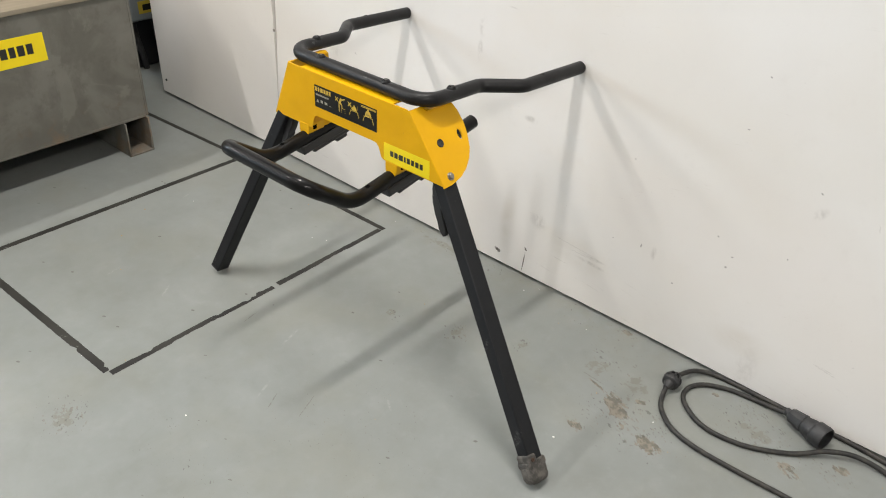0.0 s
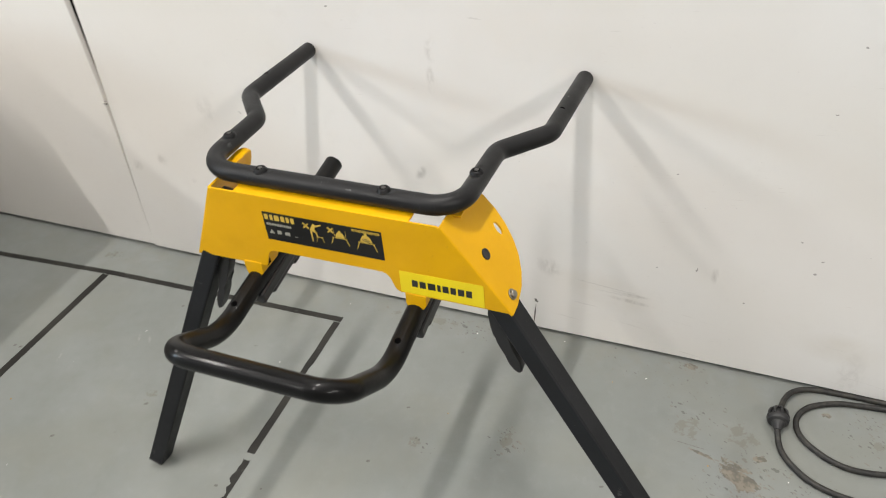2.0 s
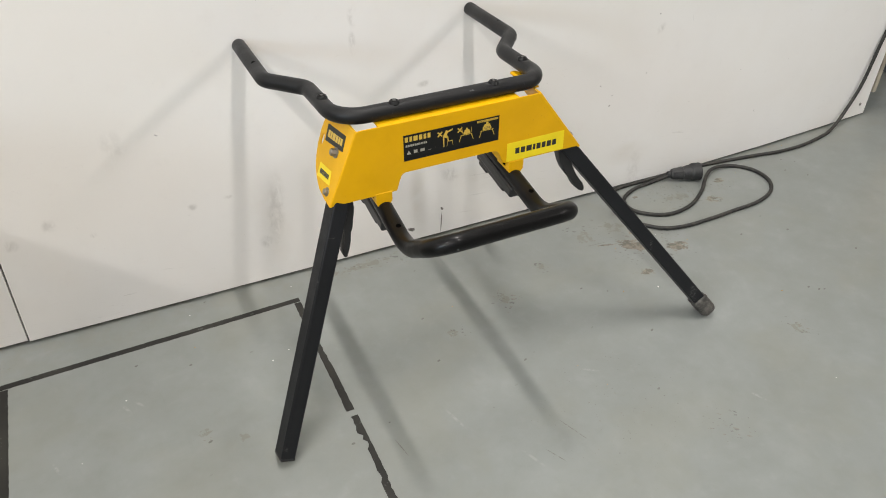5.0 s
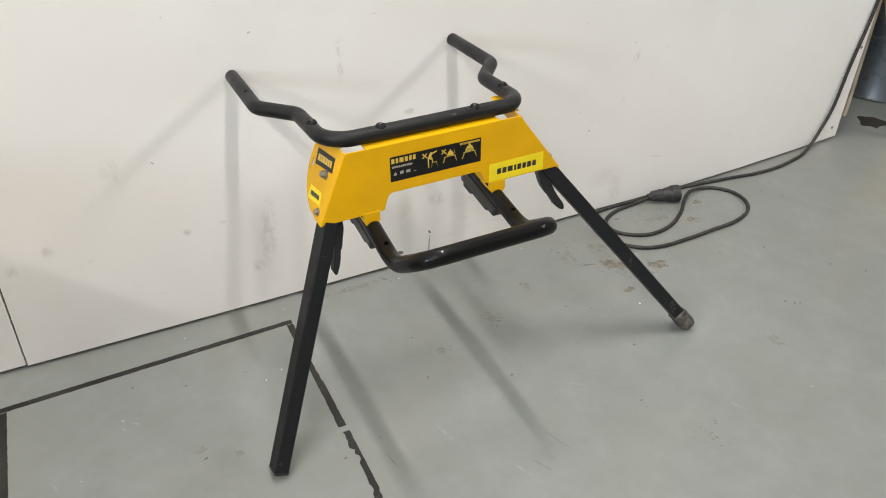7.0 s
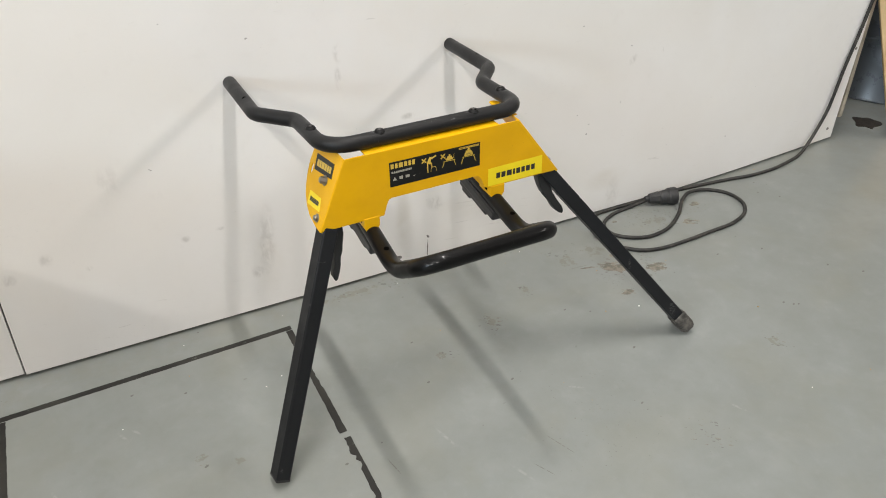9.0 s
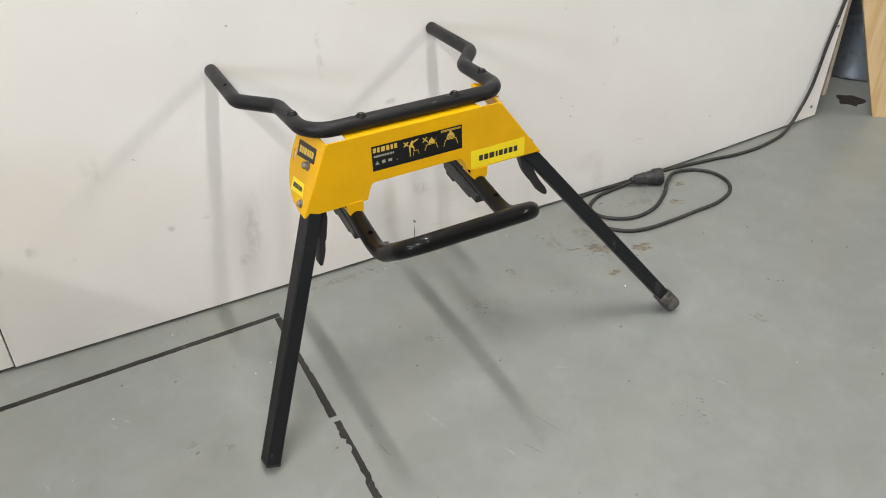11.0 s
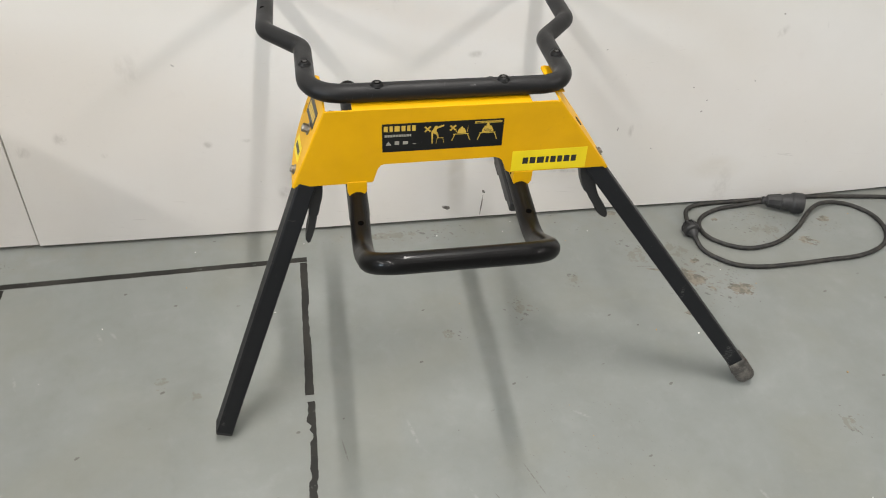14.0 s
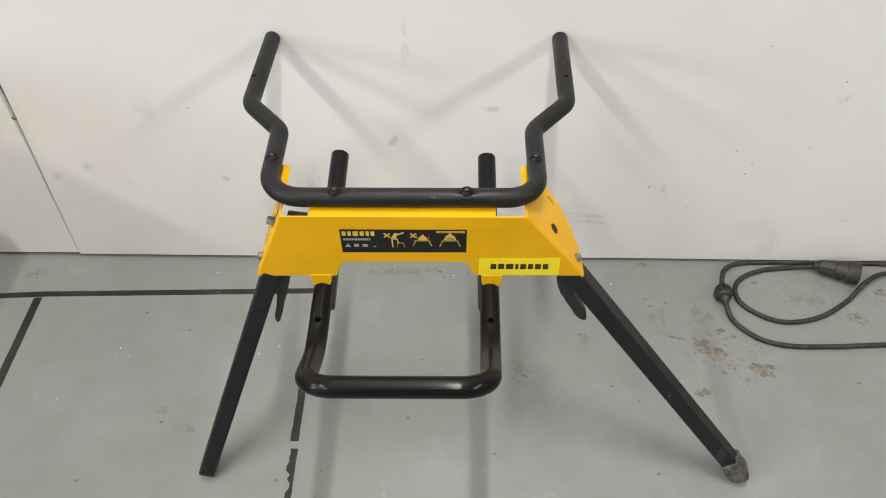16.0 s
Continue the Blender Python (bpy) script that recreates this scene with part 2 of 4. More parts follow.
def floor_paint():
    m, nt, b = material("grey_floor_paint", rough=0.4, spec=0.4)
    p = place(nt)
    cloud = grain(nt, p, 1.6, 5, 0.6)
    mid = grain(nt, p, 9, 4, 0.58, 0.2)
    fine = grain(nt, p, 120, 3, 0.6)
    base = blend(nt, step(nt, cloud, 0.3, 0.7), (0.217, 0.231, 0.222), (0.190, 0.202, 0.191))
    base = blend(nt, calc(nt, "MULTIPLY", step(nt, mid, 0.44, 0.80), 0.34), base, (0.150, 0.155, 0.138))
    base = blend(nt, calc(nt, "MULTIPLY", step(nt, mid, 0.48, 0.20), 0.34), base, (0.275, 0.288, 0.280))
    mottle = grain(nt, moved(nt, p, at=(1, 5, 0)), 34, 5, 0.7, 0.3)
    base = blend(nt, calc(nt, "MULTIPLY", step(nt, mottle, 0.48, 0.80), 0.20), base, (0.155, 0.160, 0.145))
    base = blend(nt, calc(nt, "MULTIPLY", step(nt, mottle, 0.48, 0.24), 0.18), base, (0.275, 0.288, 0.280))
    # bare patches where the paint has been scraped off
    chips = most(nt, [
        dash(nt, p, (0.360, -0.212), (0.416, -0.256), 0.036),
        calc(nt, "MULTIPLY", dash(nt, p, (0.290, -0.195), (0.372, -0.218), 0.006), 0.85),
        calc(nt, "MULTIPLY", dash(nt, p, (0.400, -0.246), (0.432, -0.284), 0.009), 0.85),
        spot(nt, p, (0.480, -0.280, 0), (0.056, 0.028, 1), (0, 0, -12)),
        spot(nt, p, (0.354, -0.327, 0), (0.026, 0.017, 1)),
        spot(nt, p, (0.416, -0.188, 0), (0.018, 0.012, 1)),
        calc(nt, "MULTIPLY", spot(nt, p, (0.290, -0.018, 0), (0.026, 0.014, 1)), 0.9),
        calc(nt, "MULTIPLY", spot(nt, p, (0.698, -0.158, 0), (0.045, 0.026, 1), (0, 0, -20)), 0.9),
        calc(nt, "MULTIPLY", spot(nt, p, (0.769, -0.090, 0), (0.030, 0.020, 1)), 0.85),
        calc(nt, "MULTIPLY", spot(nt, p, (0.515, -0.066, 0), (0.016, 0.011, 1)), 0.9),
    ])
    faint = most(nt, [
        spot(nt, p, (-0.130, -0.325, 0), (0.022, 0.020, 1)),
        spot(nt, p, (-0.340, -0.965, 0), (0.055, 0.045, 1)),
        spot(nt, p, (0.620, -0.110, 0), (0.070, 0.030, 1)),
        spot(nt, p, (0.300, -0.160, 0), (0.035, 0.060, 1)),
        spot(nt, p, (-0.985, -0.050, 0), (0.035, 0.022, 1)),
        spot(nt, p, (0.020, -0.275, 0), (0.022, 0.035, 1)),
        spot(nt, p, (0.520, -0.610, 0), (0.022, 0.032, 1)),
        spot(nt, p, (0.388, -0.150, 0), (0.050, 0.045, 1)),
        dash(nt, p, (-0.320, -0.040), (-0.120, -0.036), 0.022),
        spot(nt, p, (-0.636, -0.371, 0), (0.022, 0.022, 1)),
        spot(nt, p, (-0.580, -0.410, 0), (0.025, 0.018, 1)),
        spot(nt, p, (0.148, -0.212, 0), (0.016, 0.030, 1)),
    ])
    # a yellowish film of dirt in wide patches
    film_ = step(nt, grain(nt, moved(nt, p, at=(7, 2, 0)), 3.4, 4, 0.6), 0.46, 0.66)
    base = blend(nt, calc(nt, "MULTIPLY", film_, 0.28), base, (0.205, 0.205, 0.168))
    streak = step(nt, grain(nt, moved(nt, p, turn=(0, 0, 12), size=(0.25, 2.2, 1)), 26, 5, 0.65), 0.56, 0.74)
    base = blend(nt, calc(nt, "MULTIPLY", streak, 0.07), base, (0.15, 0.155, 0.142))
    lightly = step(nt, calc(nt, "ADD", calc(nt, "MULTIPLY", faint, 0.34), grain(nt, p, 62, 5, 0.68)), 0.78, 0.84)
    base = blend(nt, calc(nt, "MULTIPLY", calc(nt, "MULTIPLY", lightly, step(nt, faint, 0.02, 0.15)), 0.55), base, (0.155, 0.145, 0.118))
    tear = grain(nt, moved(nt, p, turn=(0, 0, -35), size=(1.9, 0.85, 1)), 72, 8, 0.74, 0.5)
    torn = step(nt, calc(nt, "ADD", calc(nt, "MULTIPLY", chips, 0.40), tear), 0.775, 0.80)
    torn = calc(nt, "MULTIPLY", torn, step(nt, chips, 0.02, 0.12))
    bare = blend(nt, step(nt, grain(nt, p, 62, 4, 0.6), 0.42, 0.60), (0.205, 0.180, 0.142), (0.112, 0.103, 0.084))
    base = blend(nt, calc(nt, "MULTIPLY", torn, 0.92), base, bare)
    # dark flakes and small scuffs round them
    near = most(nt, [
        calc(nt, "MULTIPLY", spot(nt, p, (0.31, -0.13, 0), (0.12, 0.09, 1)), 0.6),
        spot(nt, p, (0.42, -0.25, 0), (0.16, 0.12, 1)),
        spot(nt, p, (0.63, -0.11, 0), (0.16, 0.09, 1)),
        spot(nt, p, (0.215, -0.745, 0), (0.07, 0.07, 1)),
        spot(nt, p, (-0.13, -0.325, 0), (0.04, 0.03, 1)),
        spot(nt, p, (0.02, -0.28, 0), (0.05, 0.06, 1)),
        spot(nt, p, (0.28, -0.02, 0), (0.06, 0.025, 1)),
        spot(nt, p, (-0.15, -0.04, 0), (0.26, 0.04, 1)),
        calc(nt, "MULTIPLY", dash(nt, p, (0.08, -0.05), (0.40, -0.07), 0.05), 0.5),
        dash(nt, p, (-0.10, -0.32), (-0.13, -0.34), 0.03),
        spot(nt, p, (0.148, -0.212, 0), (0.03, 0.05, 1)),
        spot(nt, p, (0.52, -0.61, 0), (0.05, 0.05, 1)),
        spot(nt, p, (-0.98, -0.05, 0), (0.06, 0.03, 1)),
        spot(nt, p, (-0.64, -0.38, 0), (0.03, 0.02, 1)),
        spot(nt, p, (0.354, -0.327, 0), (0.045, 0.030, 1)),
        spot(nt, p, (0.590, -0.060, 0), (0.060, 0.050, 1)),
        spot(nt, p, (0.740, -0.110, 0), (0.090, 0.050, 1)),
        spot(nt, p, (-0.346, -0.956, 0), (0.085, 0.070, 1)),
        calc(nt, "MULTIPLY", spot(nt, p, (0.05, -0.62, 0), (0.26, 0.20, 1)), 0.30),
        calc(nt, "MULTIPLY", spot(nt, p, (-0.10, -0.86, 0), (0.20, 0.12, 1)), 0.36),
    ])
    def flecks(mask, scale, share, seed):
        """Separate ragged chips of many sizes, dense where the mask is full."""
        n = nt.nodes.new("ShaderNodeTexVoronoi")
        bent = nt.nodes.new("ShaderNodeVectorMath")
        bent.operation = "MULTIPLY_ADD"
        shake = nt.nodes.new("ShaderNodeTexNoise")
        put(nt, shake.inputs["Vector"], p)
        shake.inputs["Scale"].default_value, shake.inputs["Detail"].default_value = scale * 1.1, 3
        put(nt, bent.inputs[0], shake.outputs["Color"])
        bent.inputs[1].default_value = (0.9 / scale, 0.9 / scale, 0)
        put(nt, bent.inputs[2], p)
        put(nt, n.inputs["Vector"], moved(nt, bent.outputs[0], at=(seed, seed * 0.7, 0), turn=(0, 0, -35), size=(1.7, 0.75, 1)))
        n.inputs["Scale"].default_value = scale
        pick = nt.nodes.new("ShaderNodeSeparateXYZ")
        put(nt, pick.inputs[0], n.outputs["Color"])
        reach = calc(nt, "MULTIPLY", calc(nt, "MULTIPLY", mask, pick.outputs[0]), share)
        ragged = calc(nt, "ADD", n.outputs["Distance"], calc(nt, "MULTIPLY", grain(nt, p, scale * 3.2, 3, 0.7), 0.42))
        return step(nt, calc(nt, "SUBTRACT", ragged, reach), 0.245, 0.205), pick.outputs[1]

    for mask, scale, share, seed in ((near, 84, 0.31, 1.0), (near, 170, 0.34, 2.3), (chips, 130, 0.46, 3.1)):
        chip, tone = flecks(mask, scale, share, seed)
        base = blend(nt, calc(nt, "MULTIPLY", calc(nt, "MULTIPLY", chip, step(nt, mask, 0.02, 0.15)), 0.58), base, blend(nt, step(nt, tone, 0.35, 0.65), (0.072, 0.069, 0.059), (0.175, 0.157, 0.125)))
    scratch = most(nt, [dash(nt, p, *ends, 0.0014) for ends in SCRATCHES])
    base = blend(nt, calc(nt, "MULTIPLY", calc(nt, "MULTIPLY", step(nt, scratch, 0.1, 0.6), step(nt, grain(nt, p, 150, 4, 0.7), 0.40, 0.52)), 0.6), base, (0.10, 0.092, 0.075))
    rub = most(nt, [dash(nt, p, *ends, 0.0040) for ends in RUBS])
    base = blend(nt, calc(nt, "MULTIPLY", calc(nt, "MULTIPLY", rub, step(nt, grain(nt, p, 90, 4, 0.7), 0.42, 0.56)), 0.3), base, (0.36, 0.37, 0.345))
    # a band of grime along the foot of the boards
    low = nt.nodes.new("ShaderNodeSeparateXYZ")
    put(nt, low.inputs[0], p)
    grime = calc(nt, "MULTIPLY", step(nt, low.outputs[1], -0.14, 0.0), step(nt, grain(nt, p, 22, 5, 0.7), 0.42, 0.62))
    base = blend(nt, calc(nt, "MULTIPLY", grime, 0.45), base, (0.20, 0.20, 0.175))
    # specks, light and dark
    dots = step(nt, calc(nt, "ADD", cells(nt, moved(nt, p, turn=(0, 0, 25), size=(1.5, 0.8, 1)), 21), calc(nt, "MULTIPLY", grain(nt, p, 130, 2), 0.10)), 0.115, 0.100)
    some = step(nt, grain(nt, p, 6.5, 2), 0.46, 0.54)
    base = blend(nt, calc(nt, "MULTIPLY", calc(nt, "MULTIPLY", dots, some), 0.8), base, (0.095, 0.092, 0.08))
    put(nt, b.inputs["Base Color"], base)
    rough = calc(nt, "ADD", step(nt, cloud, 0.3, 0.7, 0.28, 0.40), calc(nt, "MULTIPLY", torn, 0.3))
    put(nt, b.inputs["Roughness"], rough)
    h = calc(nt, "ADD", calc(nt, "MULTIPLY", fine, 0.12), calc(nt, "MULTIPLY", cloud, 0.8))
    relief(nt, b, calc(nt, "SUBTRACT", h, calc(nt, "MULTIPLY", torn, 0.5)), 0.18, 0.0015)
    return m


def coated(name, color, worn, rough, spread=0.08, bump=0.06, scale=700.0, scratch=0.5, spec=0.5, marks=()):
    """Powder coat or moulded plastic: fine orange peel, soft clouding, a few scuffs."""
    m, nt, b = material(name, color, rough, 0.0, spec)
    p = place(nt)
    cloud = grain(nt, p, 13, 4, 0.6)
    scuff = calc(nt, "MULTIPLY", step(nt, grain(nt, moved(nt, p, turn=(30, 20, 40), size=(0.15, 1, 1)), 150, 3, 0.6), 0.66, 0.72), step(nt, grain(nt, p, 17, 2), 0.54, 0.64))
    if marks:
        rubbed = most(nt, [spot(nt, p, *mark) for mark in marks])
        scuff = most(nt, [scuff, step(nt, calc(nt, "ADD", calc(nt, "MULTIPLY", rubbed, 0.30), grain(nt, moved(nt, p, turn=(0, 10, 0), size=(1.6, 1.6, 0.6)), 260, 4, 0.65)), 0.74, 0.92)])
    base = blend(nt, step(nt, cloud, 0.3, 0.7), color, tuple(c * 0.92 for c in color))
    put(nt, b.inputs["Base Color"], blend(nt, calc(nt, "MULTIPLY", scuff, scratch), base, worn))
    put(nt, b.inputs["Roughness"], step(nt, cloud, 0.25, 0.75, rough - spread, rough + spread))
    relief(nt, b, grain(nt, p, scale, 2), bump, 0.0006)
    return m


def bare_steel():
    m, nt, b = material("weathered_steel_sheet", rough=0.55, metal=0.12)
    p = place(nt)
    cloud, mid = grain(nt, p, 5, 5, 0.6, 0.5), grain(nt, p, 22, 5, 0.7)
    base = blend(nt, step(nt, cloud, 0.4, 0.62), (0.115, 0.111, 0.093), (0.160, 0.155, 0.134))
    base = blend(nt, calc(nt, "MULTIPLY", step(nt, mid, 0.5, 0.7), 0.5), base, (0.104, 0.099, 0.080))
    worn = calc(nt, "MULTIPLY", step(nt, grain(nt, moved(nt, p, at=(0, 3, 1)), 7, 5, 0.65, 0.8), 0.56, 0.66), 0.45)
    base = blend(nt, worn, base, (0.205, 0.199, 0.172))
    z = nt.nodes.new("ShaderNodeSeparateXYZ")
    put(nt, z.inputs[0], p)
    rust = calc(nt, "MULTIPLY", step(nt, z.outputs[2], 0.20, 0.10), step(nt, grain(nt, p, 11, 5, 0.7), 0.46, 0.64))
    put(nt, b.inputs["Base Color"], blend(nt, calc(nt, "MULTIPLY", rust, 0.5), base, (0.22, 0.145, 0.085)))
    put(nt, b.inputs["Roughness"], step(nt, mid, 0.3, 0.7, 0.42, 0.68))
    relief(nt, b, mid, 0.15, 0.002)
    return m


def timber(name, light, dark, turn=(0, 0, 0)):
    m, nt, b = material(name, light, 0.65)
    p = moved(nt, place(nt), turn=turn, size=(1, 1, 8))
    ring = grain(nt, p, 28, 4, 0.6, 0.8)
    base = blend(nt, step(nt, ring, 0.35, 0.65), light, dark)
    stain = step(nt, grain(nt, place(nt), 12, 4), 0.55, 0.75)
    put(nt, b.inputs["Base Color"], blend(nt, calc(nt, "MULTIPLY", stain, 0.45), base, tuple(c * 0.4 for c in dark)))
    relief(nt, b, ring, 0.25, 0.001)
    return m


def dusty_rubber(name, color, dust, amount=0.6, rough=0.75):
    m, nt, b = material(name, color, rough)
    p = place(nt)
    d = step(nt, grain(nt, p, 60, 5, 0.7), 0.40, 0.68)
    put(nt, b.inputs["Base Color"], blend(nt, calc(nt, "MULTIPLY", d, amount), color, dust))
    relief(nt, b, grain(nt, p, 260, 3), 0.2, 0.0006)
    return m


def tape():
    m, nt, b = material("dark_floor_tape", rough=0.55, spec=0.3)
    p = place(nt)
    worn = step(nt, grain(nt, p, 55, 5, 0.7), 0.60, 0.72)
    base = blend(nt, step(nt, grain(nt, p, 8, 4), 0.35, 0.65), (0.014, 0.0135, 0.012), (0.027, 0.026, 0.022))
    put(nt, b.inputs["Base Color"], blend(nt, calc(nt, "MULTIPLY", worn, 0.40), base, (0.20, 0.21, 0.19)))
    relief(nt, b, grain(nt, p, 200, 3), 0.2, 0.0005)
    return m


WALL, FLOOR, TAPE = wall_paint(), floor_paint(), tape()
HALL = coated("hall_wall_paint", (0.27, 0.265, 0.255), (0.2, 0.19, 0.18), 0.6, scale=60)
CEILING = coated("ceiling_paint", (0.22, 0.22, 0.216), (0.2, 0.2, 0.2), 0.7, scale=60)
YELLOW = coated("yellow_powder_coat", (0.715, 0.380, 0.0015), (0.30, 0.16, 0.02), 0.46, 0.06, 0.05, spec=0.24)
BLACK = coated("black_powder_coat", (0.0102, 0.0102, 0.0106), (0.10, 0.10, 0.10), 0.43, 0.12, 0.20, 420, scratch=0.9, spec=0.27, marks=(
    ((0.058, -0.085, 0.548), (0.003, 0.008, 0.02)), ((-0.135, -0.390, 0.556), (0.008, 0.003, 0.02)), ((-0.340, -0.330, 0.552), (0.003, 0.010, 0.02))))
GLOSS = coated("glossy_black_coat", (0.0038, 0.0037, 0.0037), (0.09, 0.08, 0.07), 0.40, 0.07, 0.10, 170, spec=0.12)
GLOSS.node_tree.nodes["Principled BSDF"].inputs["Coat Weight"].default_value = 0.20
GLOSS.node_tree.nodes["Principled BSDF"].inputs["Coat Roughness"].default_value = 0.10
LEG = coated("matt_black_leg_coat", (0.0120, 0.0128, 0.0143), (0.15, 0.145, 0.14), 0.50, 0.08, 0.10, 900, scratch=0.32, spec=0.20, marks=(
    ((-0.386, -0.412, 0.374), (0.016, 0.020, 0.0022), (0, 12, 0)), ((-0.468, -0.460, 0.151), (0.014, 0.020, 0.010)), ((-0.521, -0.492, 0.036), (0.010, 0.025, 0.012)),
    ((0.330, -0.490, 0.070), (0.016, 0.020, 0.045)), ((0.225, -0.455, 0.200), (0.006, 0.025, 0.030))))
PLASTIC = coated("black_plastic", (0.0130, 0.0130, 0.0135), (0.06, 0.06, 0.06), 0.45, 0.08, 0.08)
CABLE = dusty_rubber("dusty_rubber_cable", (0.0105, 0.0102, 0.0095), (0.085, 0.076, 0.058), 0.34, 0.6)
RUBBER = dusty_rubber("black_rubber", (0.016, 0.016, 0.017), (0.06, 0.06, 0.056), 0.4, 0.55)
FOOT = dusty_rubber("dirty_rubber_foot", (0.038, 0.035, 0.031), (0.120, 0.110, 0.096), 0.85)
RUST = dusty_rubber("rusty_screw", (0.05, 0.025, 0.015), (0.16, 0.08, 0.05), 0.6, 0.6)
STEEL = bare_steel()
ZINC = material("zinc_plated_steel", (0.30, 0.285, 0.26), 0.46, 1.0)[0]
SCREW = coated("black_screw_coat", (0.0050, 0.0050, 0.0052), (0.03, 0.03, 0.03), 0.48, spec=0.22)
WORN = material("rubbed_screw_steel", (0.11, 0.105, 0.10), 0.34, 0.7)[0]
# flat near-black that paints the shade of holes, slots and the board joint
DARK = material("painted_shade", (0.002, 0.002, 0.002), 1.0, 0.0, 0.0)[0]
LEMON = coated("lemon_sticker_vinyl", (0.86, 0.665, 0.014), (0.6, 0.5, 0.05), 0.40, 0.04, 0.02, spec=0.30)
OCHRE = coated("dull_yellow_plate", (0.42, 0.31, 0.03), (0.2, 0.15, 0.03), 0.5)
INK = material("black_print", (0.020, 0.019, 0.017), 0.40)[0]
LABEL = coated("black_label_foil", (0.0085, 0.0085, 0.0083), (0.06, 0.06, 0.06), 0.38, 0.05, 0.02, spec=0.25)
GOLD = material("yellow_print", (0.62, 0.42, 0.06), 0.40)[0]
PALE = material("pale_print", (0.34, 0.32, 0.27), 0.45)[0]
PINE = timber("pine_board", (0.62, 0.45, 0.24), (0.50, 0.33, 0.15))
PALEWOOD = timber("pale_timber", (0.255, 0.222, 0.165), (0.225, 0.192, 0.140), (90, 0, 0))
STUD = timber("stud_timber", (0.58, 0.52, 0.42), (0.47, 0.41, 0.32))
CARD = dusty_rubber("cream_cardboard", (0.55, 0.46, 0.33), (0.44, 0.36, 0.26), 0.5, 0.8)
TIN = coated("blue_grey_tin", (0.13, 0.145, 0.165), (0.2, 0.2, 0.2), 0.30, 0.1, 0.05, 60)
GREYPAINT = coated("light_grey_paint", (0.16, 0.18, 0.185), (0.2, 0.2, 0.2), 0.5)
CHIP = material("pale_grit", (0.78, 0.77, 0.73), 0.6)[0]
CRUMB = material("brown_grit", (0.36, 0.22, 0.07), 0.7)[0]
GREASE = dusty_rubber("dark_grease", (0.020, 0.016, 0.012), (0.05, 0.04, 0.03), 0.5, 0.4)

# ---- helpers for shapes ----


def thing(name, at, label, category, group="", kind=""):
    ob = new(name)
    ob.location = at
    ob.empty_display_size = 0.05
    return tagged(ob, label, category, group, kind)


def world_at(ob):
    m = Matrix.Translation(ob.location)
    return m if ob.parent is None else world_at(ob.parent) @ m


def finish(bm, material_, angle=35.0):
    bmesh.ops.remove_doubles(bm, verts=bm.verts[:], dist=1e-6)
    bmesh.ops.recalc_face_normals(bm, faces=bm.faces[:])
    broad = 5.0 * sum(f.calc_area() for f in bm.faces) / max(1, len(bm.faces))
    for f in bm.faces:
        f.smooth = len(f.verts) < 5 and f.calc_area() < broad
    for e in bm.edges:
        e.smooth = len(e.link_faces) == 2 and e.calc_face_angle(0) < radians(angle)
    data = bpy.data.meshes.new("mesh")
    bm.to_mesh(data)
    bm.free()
    data.materials.append(material_)
    return data


def part(name, bm, material_, parent=None, label="", angle=35.0):
    """Links a bmesh drawn in world metres as ONE mesh object under a thing or a part."""
    if parent is not None:
        bmesh.ops.transform(bm, matrix=world_at(parent).inverted(), verts=bm.verts[:])
    ob = new(name, finish(bm, material_, angle))
    ob.parent = parent
    return tagged(ob, label) if label else ob


def box(bm, size, m, bevel=0.0, segments=2):
    made = bmesh.ops.create_cube(bm, size=1.0)["verts"]
    bmesh.ops.transform(bm, matrix=m @ Matrix.Diagonal((*size, 1)), verts=made)
    if bevel:
        edges = list({e for v in made for e in v.link_edges})
        bmesh.ops.bevel(bm, geom=edges, offset=bevel, segments=segments, profile=0.5, affect="EDGES")
    return bm


def block(lo, hi, bevel=0.0, segments=2, bm=None):
    bm = bm or bmesh.new()
    mid, size = [(a + b) / 2 for a, b in zip(lo, hi)], [b - a for a, b in zip(lo, hi)]
    return box(bm, size, pose(*mid), bevel, segments)


def slab(bm, outline, origin, u, v, h0, h1, bevel=0.0):
    """A flat shape: outline in (u, v) from origin, thick from h0 to h1 along u x v."""
    origin, u, v = Vector(origin), Vector(u).normalized(), Vector(v).normalized()
    w = u.cross(v).normalized()
    low = [bm.verts.new(origin + u * a + v * b + w * h0) for a, b in outline]
    top = [bm.verts.new(origin + u * a + v * b + w * h1) for a, b in outline]
    n = len(outline)
    faces = [bm.faces.new(low[::-1]), bm.faces.new(top)]
    faces += [bm.faces.new((low[i], low[(i + 1) % n], top[(i + 1) % n], top[i])) for i in range(n)]
    if bevel:
        rim = list({e for f in faces[:2] for e in f.edges})
        bmesh.ops.bevel(bm, geom=rim, offset=bevel, segments=2, profile=0.5, affect="EDGES")
    return bm


def rect(a0, b0, a1, b1):
    return [(a0, b0), (a1, b0), (a1, b1), (a0, b1)]


